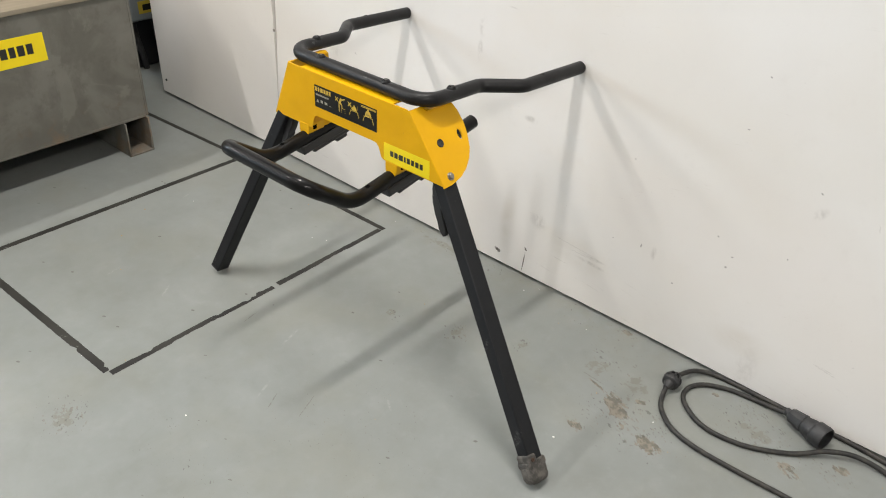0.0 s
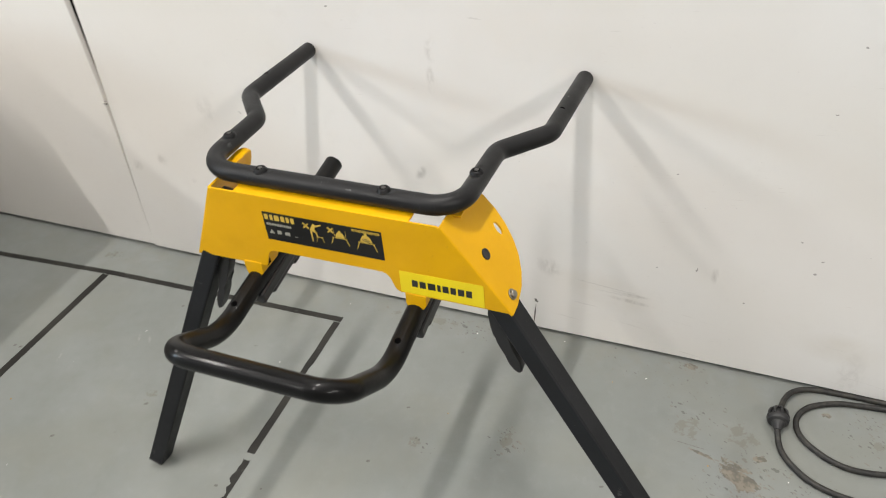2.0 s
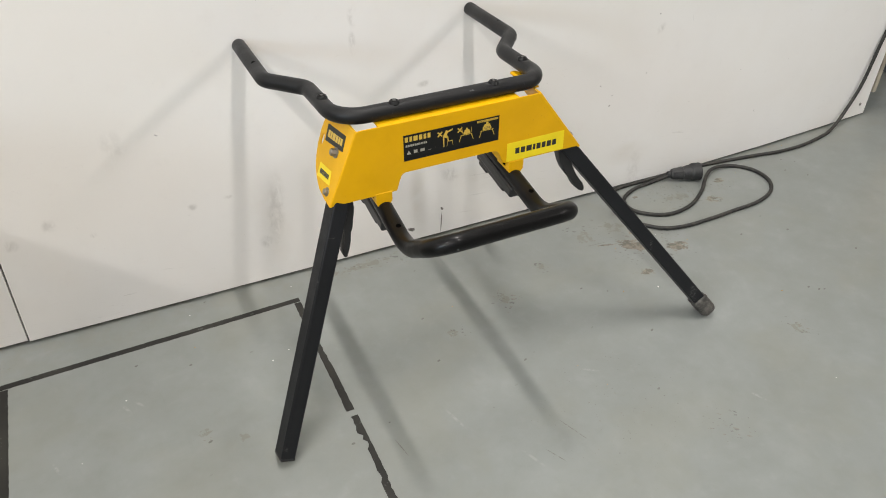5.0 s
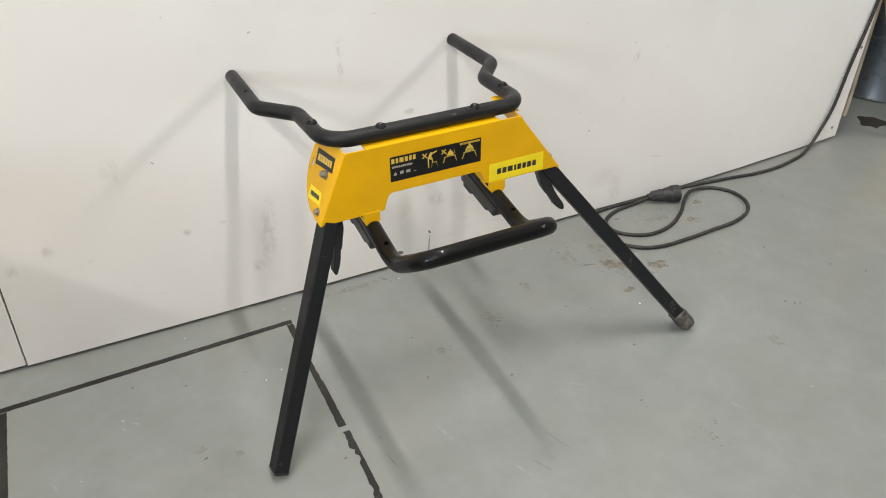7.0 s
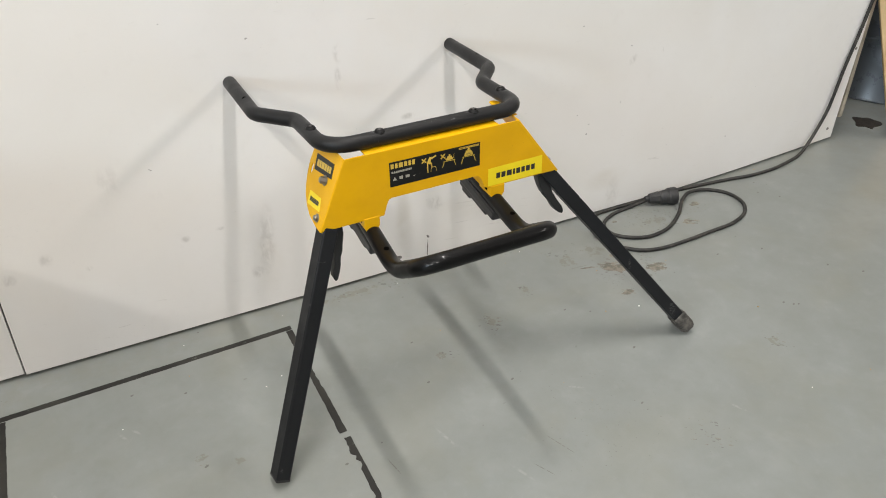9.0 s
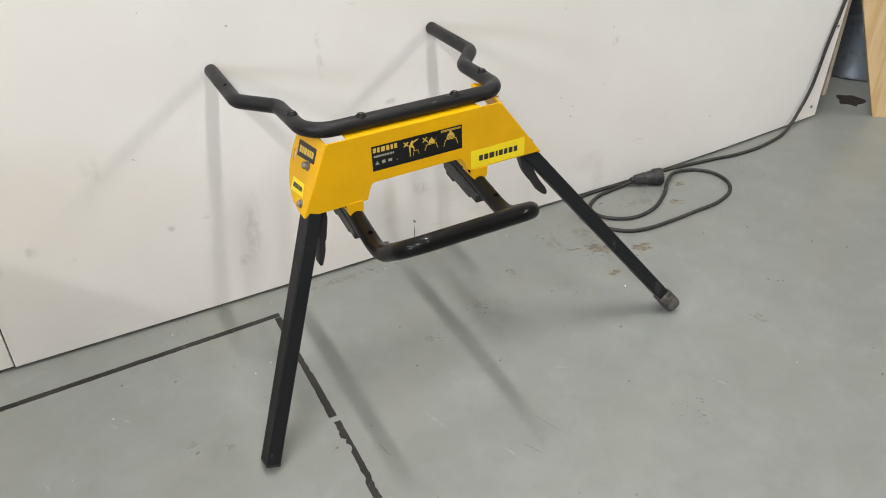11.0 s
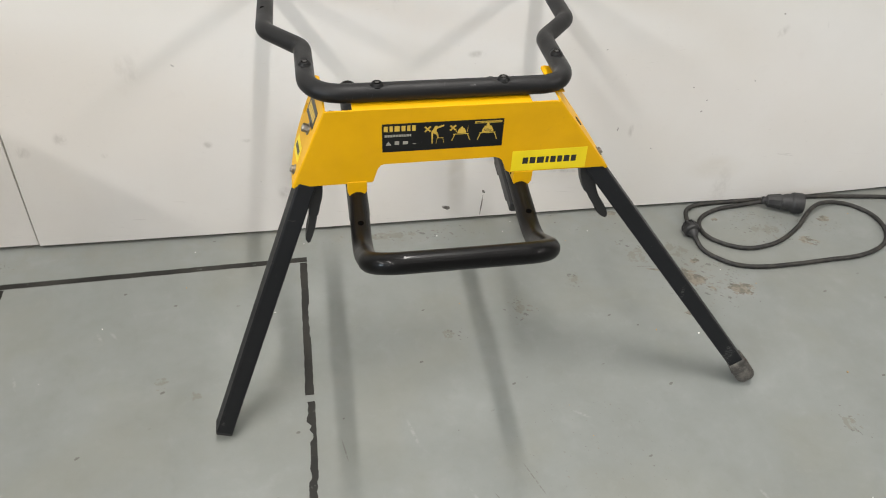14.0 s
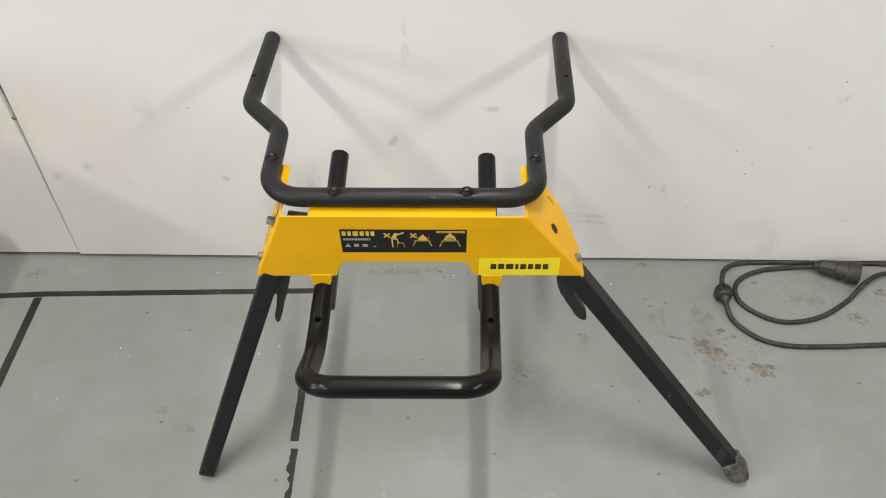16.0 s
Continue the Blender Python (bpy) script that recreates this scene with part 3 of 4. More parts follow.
def rounded(points, radius, steps=9):
    """A polyline with its corners turned into arcs."""
    pts = [Vector(p) for p in points]
    radii = radius if isinstance(radius, (list, tuple)) else [radius] * len(pts)
    out = [pts[0]]
    for i in range(1, len(pts) - 1):
        a, b = (pts[i] - pts[i - 1]).normalized(), (pts[i + 1] - pts[i]).normalized()
        turn = a.angle(b)
        if turn < 0.02:
            out.append(pts[i])
            continue
        t = radii[i] * math.tan(turn / 2)
        start, end = pts[i] - a * t, pts[i] + b * t
        c = pts[i] + (b - a).normalized() * (radii[i] / math.cos(turn / 2))
        r0, r1 = start - c, end - c
        for k in range(steps + 1):
            f = k / steps
            out.append(c + (r0 * math.sin((1 - f) * turn) + r1 * math.sin(f * turn)) / math.sin(turn))
    return out + [pts[-1]]


def flowing(points, per=8):
    """A smooth curve through the points."""
    p = [Vector(a) for a in points]
    p = [p[0] * 2 - p[1]] + p + [p[-1] * 2 - p[-2]]
    out = []
    for i in range(1, len(p) - 2):
        for k in range(per):
            t = k / per
            out.append(0.5 * (2 * p[i] + (p[i + 1] - p[i - 1]) * t + (2 * p[i - 1] - 5 * p[i] + 4 * p[i + 1] - p[i + 2]) * t * t
                              + (3 * p[i] - p[i - 1] - 3 * p[i + 1] + p[i + 2]) * t ** 3))
    return out + [p[-2]]


def tube(bm, path, radius, sides=24, plug=0.0):
    """A round bar along a path; plug: the sink of an end cap."""
    rings, side = [], None
    for i, p in enumerate(path):
        d = (path[min(i + 1, len(path) - 1)] - path[max(i - 1, 0)]).normalized()
        if side is None:
            side = d.orthogonal().normalized()
        side = (side - d * side.dot(d)).normalized()
        up = d.cross(side)
        rings.append([bm.verts.new(p + (side * math.cos(a) + up * math.sin(a)) * radius) for a in (math.tau * k / sides for k in range(sides))])
    for a, b in zip(rings, rings[1:]):
        for k in range(sides):
            bm.faces.new((a[k], a[(k + 1) % sides], b[(k + 1) % sides], b[k]))
    for ring, p, q in ((rings[0], path[0], path[1]), (rings[-1], path[-1], path[-2])):
        if plug:
            d = (q - p).normalized()
            rim = [bm.verts.new(p + (v.co - p) * 0.86) for v in ring]
            sunk = [bm.verts.new(v.co + d * plug) for v in rim]
            for a, b in ((ring, rim), (rim, sunk)):
                for k in range(sides):
                    bm.faces.new((a[k], a[(k + 1) % sides], b[(k + 1) % sides], b[k]))
            bm.faces.new(sunk)
        else:
            bm.faces.new(ring)
    return bm


def facing(at, axis):
    """A pose at a place whose z points along axis."""
    return Matrix.Translation(at) @ Vector(axis).to_track_quat("Z", "Y").to_matrix().to_4x4()


def lathe(bm, profile, m, sides=20, lobes=0, depth=0.0):
    rings = []
    for r, z in profile:
        ring = []
        for k in range(sides):
            a = math.tau * k / sides
            rr = r * (1 - (depth if lobes and math.cos(lobes * a) < 0 else 0))
            ring.append(bm.verts.new(m @ Vector((rr * math.cos(a), rr * math.sin(a), z))))
        rings.append(ring)
    for a, b in zip(rings, rings[1:]):
        for k in range(sides):
            bm.faces.new((a[k], a[(k + 1) % sides], b[(k + 1) % sides], b[k]))
    bm.faces.new(rings[0][::-1]), bm.faces.new(rings[-1])
    return bm


# ---- floor, partition boards and the hall round them ----

part("floor", block((-7.6, -7.6, -0.12), (6, 1.6, 0)), FLOOR)
tagged(bpy.data.objects["floor"], "worn grey-green painted concrete floor with scraped patches", "floor", kind="structure")


def bow(x, z):
    """How far the board face stands from the plane y = 0."""
    foot = np.interp(x, (-0.9, -0.6, -0.3, 0.3, 0.75, 1.0, 1.25, 1.43), (0.0, -0.003, -0.005, -0.007, -0.013, -0.005, 0.009, 0.021))
    k = min(1.0, z / 0.45)
    k = k * k * (3 - 2 * k)
    return float(foot * (1 - k) + 0.009 * k)


def board(name, left, right, z0, z1, face, label, nx=36, nz=30, thick=0.012):
    bm = bmesh.new()
    sheets = []
    for off in (0.0, thick):
        rows = []
        for j in range(nz + 1):
            z = z0 + (z1 - z0) * j / nz
            a, b = left(z), right(z)
            rows.append([bm.verts.new((a + (b - a) * i / nx, face(a + (b - a) * i / nx, z) + off, z)) for i in range(nx + 1)])
        sheets.append(rows)
    for rows in sheets:
        for j in range(nz):
            for i in range(nx):
                bm.faces.new((rows[j][i], rows[j][i + 1], rows[j + 1][i + 1], rows[j + 1][i]))
    a, b = sheets
    ring = [(0, i) for i in range(nx)] + [(j, nx) for j in range(nz)] + [(nz, i) for i in range(nx, 0, -1)] + [(j, 0) for j in range(nz, 0, -1)]
    for (j, i), (l, k) in zip(ring, ring[1:] + ring[:1]):
        bm.faces.new((a[j][i], a[l][k], b[l][k], b[j][i]))
    return tagged(part(name, bm, WALL), label, "wall panel", kind="structure")


board("wall_board_main", lambda z: -0.901 + 0.025 * min(z, 0.6), lambda z: 1.427 - 0.012 * z, 0.009, 2.42, bow,
      "off-white painted wall board, scuffed and smudged, bowed at its foot", 60, 40)
board("wall_board_end", lambda z: -1.523, lambda z: -0.9042 + 0.025 * min(z, 0.6) - max(0.0, z - 0.374) * 0.055, 0.010, 2.40,
      lambda x, z: 0.003 + 0.012 * math.sin((x + 1.52) / 0.62 * math.pi) * min(1, z / 0.6), "off-white painted wall board with an open joint beside it", 24, 24)

for at in ((-0.889, -0.001, 0.374), (1.395, 0.018, 0.045), (-1.495, 0.002, 0.055), (1.41, 0.012, 0.30)):
    screw = part("board_screw", lathe(bmesh.new(), [(0.0045, 0), (0.0045, 0.0008), (0.0036, 0.0022), (0.0016, 0.0030)], facing(at, (0, -1, 0)), 12), PLASTIC if at[0] < -1.4 else ZINC)
    tagged(screw, "small zinc round-head screw in the wall board", "screw", "board screws")

# near-black strip, added to paint the shade inside the open board joint
tagged(part("joint_shade_strip", slab(bmesh.new(), [(-0.935, 0.01), (-0.9015, 0.01), (-0.8868, 0.60), (-0.8868, 2.40), (-0.935, 2.40)], (0, 0.0160, 0), (1, 0, 0), (0, 0, 1), -0.006, 0.0), DARK), "near-black strip added for the shade inside the joint of the wall boards", "strip", kind="structure")
stud = thing("wall_stud", (1.50, 0.07, 0), "pale sawn timber stud behind the end of the wall board", "stud", kind="structure")
part("post", block((1.488, 0.055, 0.048), (1.504, 0.10, 2.42), 0.002), STUD, stud)

tagged(part("wall_back", block((-7.6, 0.70, 0), (6, 0.80, 3.3)), HALL), "plain painted wall behind the partition", "wall", kind="structure")
# left wall with the opening and casing of the added window, out of view
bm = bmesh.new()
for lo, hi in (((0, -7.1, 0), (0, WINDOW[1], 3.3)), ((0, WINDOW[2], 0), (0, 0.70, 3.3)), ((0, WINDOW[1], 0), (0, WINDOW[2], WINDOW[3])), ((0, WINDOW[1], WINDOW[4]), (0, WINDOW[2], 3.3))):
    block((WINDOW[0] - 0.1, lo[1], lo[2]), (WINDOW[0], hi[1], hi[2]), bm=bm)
tagged(part("wall_left", bm, HALL), "plain painted hall wall with an added window opening, out of view", "wall", kind="structure")
casing = thing("unseen_window", (WINDOW[0], WINDOW[1], WINDOW[3]), "plain grey casing of an added window, out of view", "window", kind="structure")
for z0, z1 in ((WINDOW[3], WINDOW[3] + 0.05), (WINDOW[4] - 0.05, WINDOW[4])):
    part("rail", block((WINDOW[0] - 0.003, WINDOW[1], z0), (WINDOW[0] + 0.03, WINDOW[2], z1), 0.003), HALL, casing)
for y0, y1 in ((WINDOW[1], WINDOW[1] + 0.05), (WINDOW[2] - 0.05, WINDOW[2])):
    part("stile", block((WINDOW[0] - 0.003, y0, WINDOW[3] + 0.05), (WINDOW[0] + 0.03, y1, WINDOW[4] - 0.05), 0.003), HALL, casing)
tagged(part("wall_right", block((5.0, -7.1, 0), (5.1, 0.70, 3.3)), HALL), "plain painted hall wall", "wall", kind="structure")
tagged(part("wall_front", block((-7.1, -7.2, 0), (5.1, -7.1, 3.3)), HALL), "plain painted hall wall", "wall", kind="structure")
tagged(part("ceiling", block((-7.6, -7.6, 3.3), (6, 1.6, 3.4)), CEILING), "plain pale ceiling", "ceiling", kind="structure")

# ---- floor marking ----


def strip(points, width, name="floor_tape", wear=0.0007, nibble=()):
    """A stuck tape with ragged edges; nibble: (from, to, share) where an edge is torn away."""
    pts = [Vector((*p, 0)) for p in points]
    total = sum((b - a).length for a, b in zip(pts, pts[1:]))
    n = max(8, int(total / 0.008))
    bm, rows, rng = bmesh.new(), [], random.Random(int(total * 9999))
    for k in range(n + 1):
        s, left = total * k / n, total * k / n
        for a, b in zip(pts, pts[1:]):
            if left <= (b - a).length + 1e-9:
                break
            left -= (b - a).length
        d = (b - a).normalized()
        p, side = a + d * left, Vector((-d.y, d.x, 0))
        lo, hi = -width / 2, width / 2
        lo += rng.uniform(-wear, wear) * 0.6
        hi += rng.uniform(-wear, wear) * 0.6
        for f, t, share in nibble:
            if f <= s <= t:
                cut = width * abs(share) * rng.uniform(0.35, 1.0)
                lo, hi = (lo + cut, hi) if share > 0 else (lo, hi - cut)
        rows.append([bm.verts.new(p + side * w + Vector((0, 0, z))) for w, z in ((lo, -0.001), (lo, 0.0005), (hi, 0.0005), (hi, -0.001))])
    for a, b in zip(rows, rows[1:]):
        for k in range(3):
            bm.faces.new((a[k], a[k + 1], b[k + 1], b[k]))
    bm.faces.new(rows[0]), bm.faces.new(rows[-1][::-1])
    ob = part(name, bm, TAPE)
    return tagged(ob, "worn dark grey marking tape stuck on the floor", "floor tape", "floor marking tapes", "structure")


strip([(-0.379, -0.0915), (-0.95, -0.1035), (-1.20, -0.118), (-1.75, -0.150)], 0.0132)
strip([(-0.3865, -0.1005), (-0.3865, -0.431)], 0.0150, nibble=((0.0, 0.30, 0.10), (0.12, 0.2, -0.2)))
strip([(-0.3855, -0.4455), (-0.3875, -0.842)], 0.0152, nibble=((0.0, 0.03, 0.3), (0.045, 0.075, 0.75), (0.075, 0.15, 0.35), (0.15, 0.26, -0.25), (0.30, 0.34, 0.3)))
strip([(-0.3975, -0.8435), (-0.953, -0.861)], 0.0172, nibble=((0.0, 0.02, 0.4), (0.10, 0.12, -0.4)))
strip([(-0.9535, -0.1125), (-0.9625, -0.852)], 0.0165)

# ---- the tool stand ----

stand = thing("tool_stand", (-0.17, -0.30, 0), "yellow and black folding tool stand propped against the wall board", "tool stand")
Y0, TOP, SHEET = -0.404, 0.538, 0.0025

# front panel of the body
arch = [(-0.2705, 0.4220), (-0.2685, 0.4240), (-0.2670, 0.430), (-0.2640, 0.440), (-0.2622, 0.4462), (-0.2590, 0.4505), (-0.2540, 0.4522),
        (-0.0990, 0.4530), (-0.0930, 0.4510), (-0.0890, 0.4470), (-0.0862, 0.4400), (-0.0840, 0.4320), (-0.0812, 0.4270), (-0.0758, 0.4240)]
outline = [(-0.3776, 0.4212)] + arch + [(0.0672, 0.4240), (-0.0190, TOP - 0.002), (-0.0215, TOP), (-0.3265, TOP), (-0.3288, TOP - 0.002)]
front = part("front_panel", slab(bmesh.new(), outline, (0, Y0, 0), (1, 0, 0), (0, 0, 1), -SHEET, 0.0, 0.0006), YELLOW, stand)

# dark block, added to stand in for the dark slot at the left corner
part("slot_dark_block", box(bmesh.new(), (0.026, 0.018, 0.028), pose(-0.3135, -0.389, 0.5105, 0, 9, 0), 0.0015), PLASTIC, stand, "dark block added for the dark slot inside the body")

# flange that carries the upper frame
edge = [(-0.4040, 0.5345), (-0.4036, 0.5362), (-0.4024, 0.5374), (-0.4005, 0.5380), (-0.352, 0.5372), (-0.352, 0.5347), (-0.4000, 0.5355), (-0.4015, 0.5345)]
part("top_flange", slab(bmesh.new(), edge, (-0.2945, 0, 0), (0, 1, 0), (0, 0, 1), 0.0, 0.2385), YELLOW, stand)


def with_hole(shape, hole):
    """The outline led into an opening and out again through a hairline slit."""
    k = min(range(len(shape)), key=lambda i: (Vector(shape[i]) - Vector(hole[0])).length)
    a, h = Vector(shape[k]), Vector(hole[0])
    side = Vector((-(h - a).y, (h - a).x)).normalized() * 0.00003
    return shape[:k] + [tuple(a - side), tuple(h - side)] + hole[1:] + [tuple(h + side), tuple(a + side)] + shape[k + 1:]


def end_plate(top, foot, back, hole, sign):
    """A slanting end of the body with a bent front edge and a tab on top; back: (share of the slope, y) of its rear outline."""
    down = Vector((foot[0] - top[0], 0, foot[1] - top[1]))
    origin, v = Vector((top[0], Y0 + 0.0025, top[1])), -down.normalized()
    u = Vector((0, 1, 0))
    shape = [(0, 0)] + [(y - Y0 - 0.0025, -s * down.length) for s, y in back] + [(0, -down.length)]
    cy, cs = hole[0] - Y0 - 0.0025, -(top[1] - hole[1]) / (top[1] - foot[1]) * down.length
    ring = [(cy + 0.0052 * math.cos(a), cs + 0.0098 * math.sin(a)) for a in (math.tau * k / 16 for k in range(16))]
    turning = sum(a[0] * b[1] - a[1] * b[0] for a, b in zip(shape, shape[1:] + shape[:1]))
    shape = with_hole(shape, ring[:1] + ring[:0:-1] if turning > 0 else ring)
    bm = slab(bmesh.new(), shape, origin, u, v, *((-SHEET, 0.0) if sign > 0 else (0.0, SHEET)), 0.0)
    out = u.cross(v).normalized()
    c = origin - out * (SHEET * sign)
    tube(bm, [c, c + down], SHEET, 14)
    return bm, origin, down, v, out * sign


RIGHT_BACK = [(0.005, -0.360), (0.06, -0.305), (0.20, -0.2975), (0.36, -0.2955), (0.52, -0.2985), (0.68, -0.307), (0.80, -0.319), (0.90, -0.337), (0.965, -0.357), (1.0, -0.384)]
LEFT_BACK = [(0.005, -0.360), (0.06, -0.300), (0.20, -0.2935), (0.38, -0.2915), (0.55, -0.2950), (0.70, -0.303), (0.82, -0.315), (0.91, -0.331), (0.97, -0.350), (1.0, -0.380)]
bm, ro, rdown, rv, rout = end_plate((-0.0165, TOP), (0.0705, 0.4232), RIGHT_BACK, (-0.3170, 0.4820), 1)
right_plate = part("end_plate", bm, YELLOW, stand)
bm, lo_, ldown, lv, lout = end_plate((-0.3310, TOP), (-0.3800, 0.4212), LEFT_BACK, (-0.3060, 0.4850), -1)
left_plate = part("end_plate", bm, YELLOW, stand)


def tab(x0, x1, y0=-0.372):
    bm = bmesh.new()
    pts = [(x0, y0), (x1, y0), (x1, -0.309), (x1 + (x0 - x1) * 0.15, -0.304), (x1 + (x0 - x1) * 0.40, -0.301), (x1 + (x0 - x1) * 0.70, -0.301), (x1 + (x0 - x1) * 0.92, -0.303), (x0, -0.307)]
    return slab(bm, pts, (0, 0, 0.5335), (1, 0, 0), (0, 1, 0), -0.0022, 0.0, 0.0005)


part("support_tab", tab(-0.0188, -0.0020), YELLOW, stand)
part("support_tab", tab(-0.3315, -0.3470, -0.350), YELLOW, stand)

# upper frame: one bent tube that ends against the wall board
R1, R2 = 0.0126, 0.0137


def level(x, y):
    return (x, y, 0.5328 + 0.0465 * -y)


upper = rounded([level(-0.4035, 0.006), level(-0.4055, -0.178), level(-0.3520, -0.242), level(-0.3495, -0.3815), level(-0.0010, -0.3815), level(0.0020, -0.240), level(0.0560, -0.174), level(0.0630, 0.006)],
                [0, 0.032, 0.032, 0.047, 0.040, 0.032, 0.032, 0])


def dense(path, gap):
    out = [path[0]]
    for a, b in zip(path, path[1:]):
        n = max(1, int((b - a).length / gap))
        out += [a.lerp(b, k / n) for k in range(1, n + 1)]
    return out


SCREWS, SINK = ((-0.3500, -0.313), (-0.2602, -0.3815), (-0.0931, -0.3815), (-0.0012, -0.313)), 0.0020
bm = tube(bmesh.new(), dense(upper, 0.0035), R1, 44, 0.001)
for x, y in SCREWS:
    top = level(x, y)[2] + R1
    for v in bm.verts:
        away = math.hypot(v.co.x - x, v.co.y - y) / 0.0165
        if away < 1:
            v.co.z = min(v.co.z, top - SINK * min(1.0, 2.4 * (1 - away)))
part("upper_frame", bm, BLACK, stand)
lower = rounded([(-0.2865, -0.168, 0.4345), (-0.2928, -0.498, 0.3786), (-0.2895, -0.5960, 0.4460), (-0.0650, -0.5960, 0.4460), (-0.0590, -0.498, 0.3786), (-0.0570, -0.173, 0.4335)],
                [0, 0.080, 0.038, 0.038, 0.080, 0], 16)
part("lower_frame", tube(bmesh.new(), lower, R2, 28, 0.0012), GLOSS, stand)

for x, y in SCREWS:
    z = level(x, y)[2] + R1 - SINK + 0.0014
    m = facing((x, y, z), (0, 0, 1))
    head = lathe(bmesh.new(), [(0.0088, -0.0030), (0.0088, -0.0012), (0.0080, -0.0004), (0.0076, 0.0008), (0.0066, 0.0020), (0.0052, 0.0027), (0.0046, 0.0024)], m, 32)
    screw = part("frame_screw", head, SCREW, stand, "black dome-head frame screw")
    # near-black disc paints the shade in the screw's recess
    part("recess", lathe(bmesh.new(), [(0.0045, 0.0010), (0.0045, 0.0024), (0.0040, 0.0026)], m, 28), DARK, screw)
    part("star", lathe(bmesh.new(), [(0.0037, 0.0016), (0.0035, 0.0029), (0.0022, 0.0030)], m, 36, 6, 0.35), WORN, screw, "rubbed star recess")

# no holes are cut: near-black discs on the tubes paint their shade
for at, n in (((-0.4062, -0.119, 0.0), (-0.08, -0.35, 0.93)), ((0.0590, -0.119, 0.0), (-0.05, -0.35, 0.93))):
    c = Vector(level(at[0], at[1]))
    n = Vector(n).normalized()
    part("pin_hole_shade", lathe(bmesh.new(), [(0.0036, -0.002), (0.0036, 0.0002), (0.0030, 0.0003)], facing(c + n * (R1 + 0.0004), n), 14), DARK, stand)
for x in (-0.2920, -0.0588):
    c, n = Vector((x, -0.4590, 0.3847)), Vector((0, -0.168, 0.98)).normalized()
    part("pin_hole_shade", lathe(bmesh.new(), [(0.0042, -0.002), (0.0042, 0.0002), (0.0036, 0.0003)], facing(c + n * (R2 + 0.0004), n), 14), DARK, stand)

# clamps that hold the lower frame under the body
for x0, x1, mid, wide in ((-0.3052, -0.2778, -0.2905, 0.0290), (-0.0700, -0.0420, -0.0590, 0.0300)):
    shape = [(x0, 0.4250), (x0, 0.4085), (x0 + 0.0030, 0.4008), (x0 + 0.0048, 0.3996), (x1 - 0.0075, 0.3996), (x1 - 0.0060, 0.4004), (x1 - 0.0008, 0.4082), (x1, 0.4100), (x1, 0.4250)]
    bm = slab(bmesh.new(), shape, (0, -0.4055, 0), (1, 0, 0), (0, 0, 1), -0.040, 0.0, 0.0010)
    slab(bm, rect(x0 + 0.001, 0.4110, x1 - 0.001, 0.4245), (0, -0.3660, 0), (1, 0, 0), (0, 0, 1), -0.060, 0.0, 0.0010)
    clamp = part("clamp_bracket", bm, YELLOW, stand)
    # near-black blocks on both sides paint the shade of the clamp's slots
    part("clamp_slot_shade", block((x1 - 0.0012, -0.394, 0.4120), (x1 + 0.0003, -0.385, 0.4205)), DARK, clamp)
    part("clamp_slot_shade", block((x0 - 0.0003, -0.394, 0.4120), (x0 + 0.0012, -0.385, 0.4205)), DARK, clamp)
    bm = bmesh.new()
    box(bm, (wide, 0.136, 0.020), pose(mid, -0.355, 0.3850, 9.7, 0, 0), 0.004, 3)
    box(bm, (wide - 0.002, 0.100, 0.014), pose(mid, -0.345, 0.3755, 9.7, 0, 0), 0.004, 3)
    box(bm, (wide - 0.004, 0.030, 0.010), pose(mid, -0.318, 0.3705, 9.7, 0, 0), 0.003, 3)
    part("clamp_shoe", bm, PLASTIC, stand, "black plastic clamp shoe")


# legs
def leg_frame(top, bottom):
    top, bottom = Vector(top), Vector(bottom)
    a = (top - bottom).normalized()
    v = (Vector((0, 1, 0)) - a * a.y).normalized()
    u = v.cross(a).normalized()
    m = Matrix((u, v, a)).transposed().to_4x4()
    return m, (top - bottom).length, top, bottom


def leg(top, bottom, wide=0.0255, deep=0.033):
    m, length, top, bottom = leg_frame(top, bottom)
    bm = box(bmesh.new(), (wide, deep, length), Matrix.Translation((top + bottom) / 2) @ m, 0.0030, 3)
    return bm, m, bottom


bm, lm, lb = leg((-0.3485, -0.380, 0.452), (-0.5240, -0.4890, 0.0112))
left_leg = part("leg", bm, LEG, stand)
part("end_plug", box(bmesh.new(), (0.0262, 0.0338, 0.008), Matrix.Translation(lb) @ lm @ pose(0, 0, 0.0032), 0.003, 2), PLASTIC, left_leg, "black plastic end plug")
bm, rm, rb = leg((0.0395, -0.380, 0.437), (0.3740, -0.4880, 0.0160))
right_leg = part("leg", bm, LEG, stand)
bm = box(bmesh.new(), (0.0325, 0.0445, 0.038), Matrix.Translation(rb) @ rm @ pose(0, 0, 0.0062), 0.0120, 6)
box(bm, (0.0310, 0.0430, 0.014), Matrix.Translation(rb) @ rm @ pose(0, 0, 0.0215), 0.0045, 3)
box(bm, (0.0300, 0.020, 0.026), Matrix.Translation(rb) @ rm @ pose(0.0006, -0.010, 0.0270), 0.0040, 3)
bm.verts.ensure_lookup_table()
rng = random.Random(7)
for v in bm.verts:
    v.co += Vector((rng.uniform(-1, 1), rng.uniform(-1, 1), rng.uniform(-1, 1))) * 0.0005
    v.co.z = max(v.co.z, 0.0005)
cap = part("foot_cap", bm, FOOT, right_leg, "dirty grey rubber foot cap", 60)
part("cap_screw", lathe(bmesh.new(), [(0.0036, 0), (0.0035, 0.0010), (0.0024, 0.0012), (0.0018, 0.0004)], Matrix.Translation(rb) @ rm @ pose(0.0155, -0.010, 0.030, 0, 90, 0), 14), RUST, cap, "rusty screw")


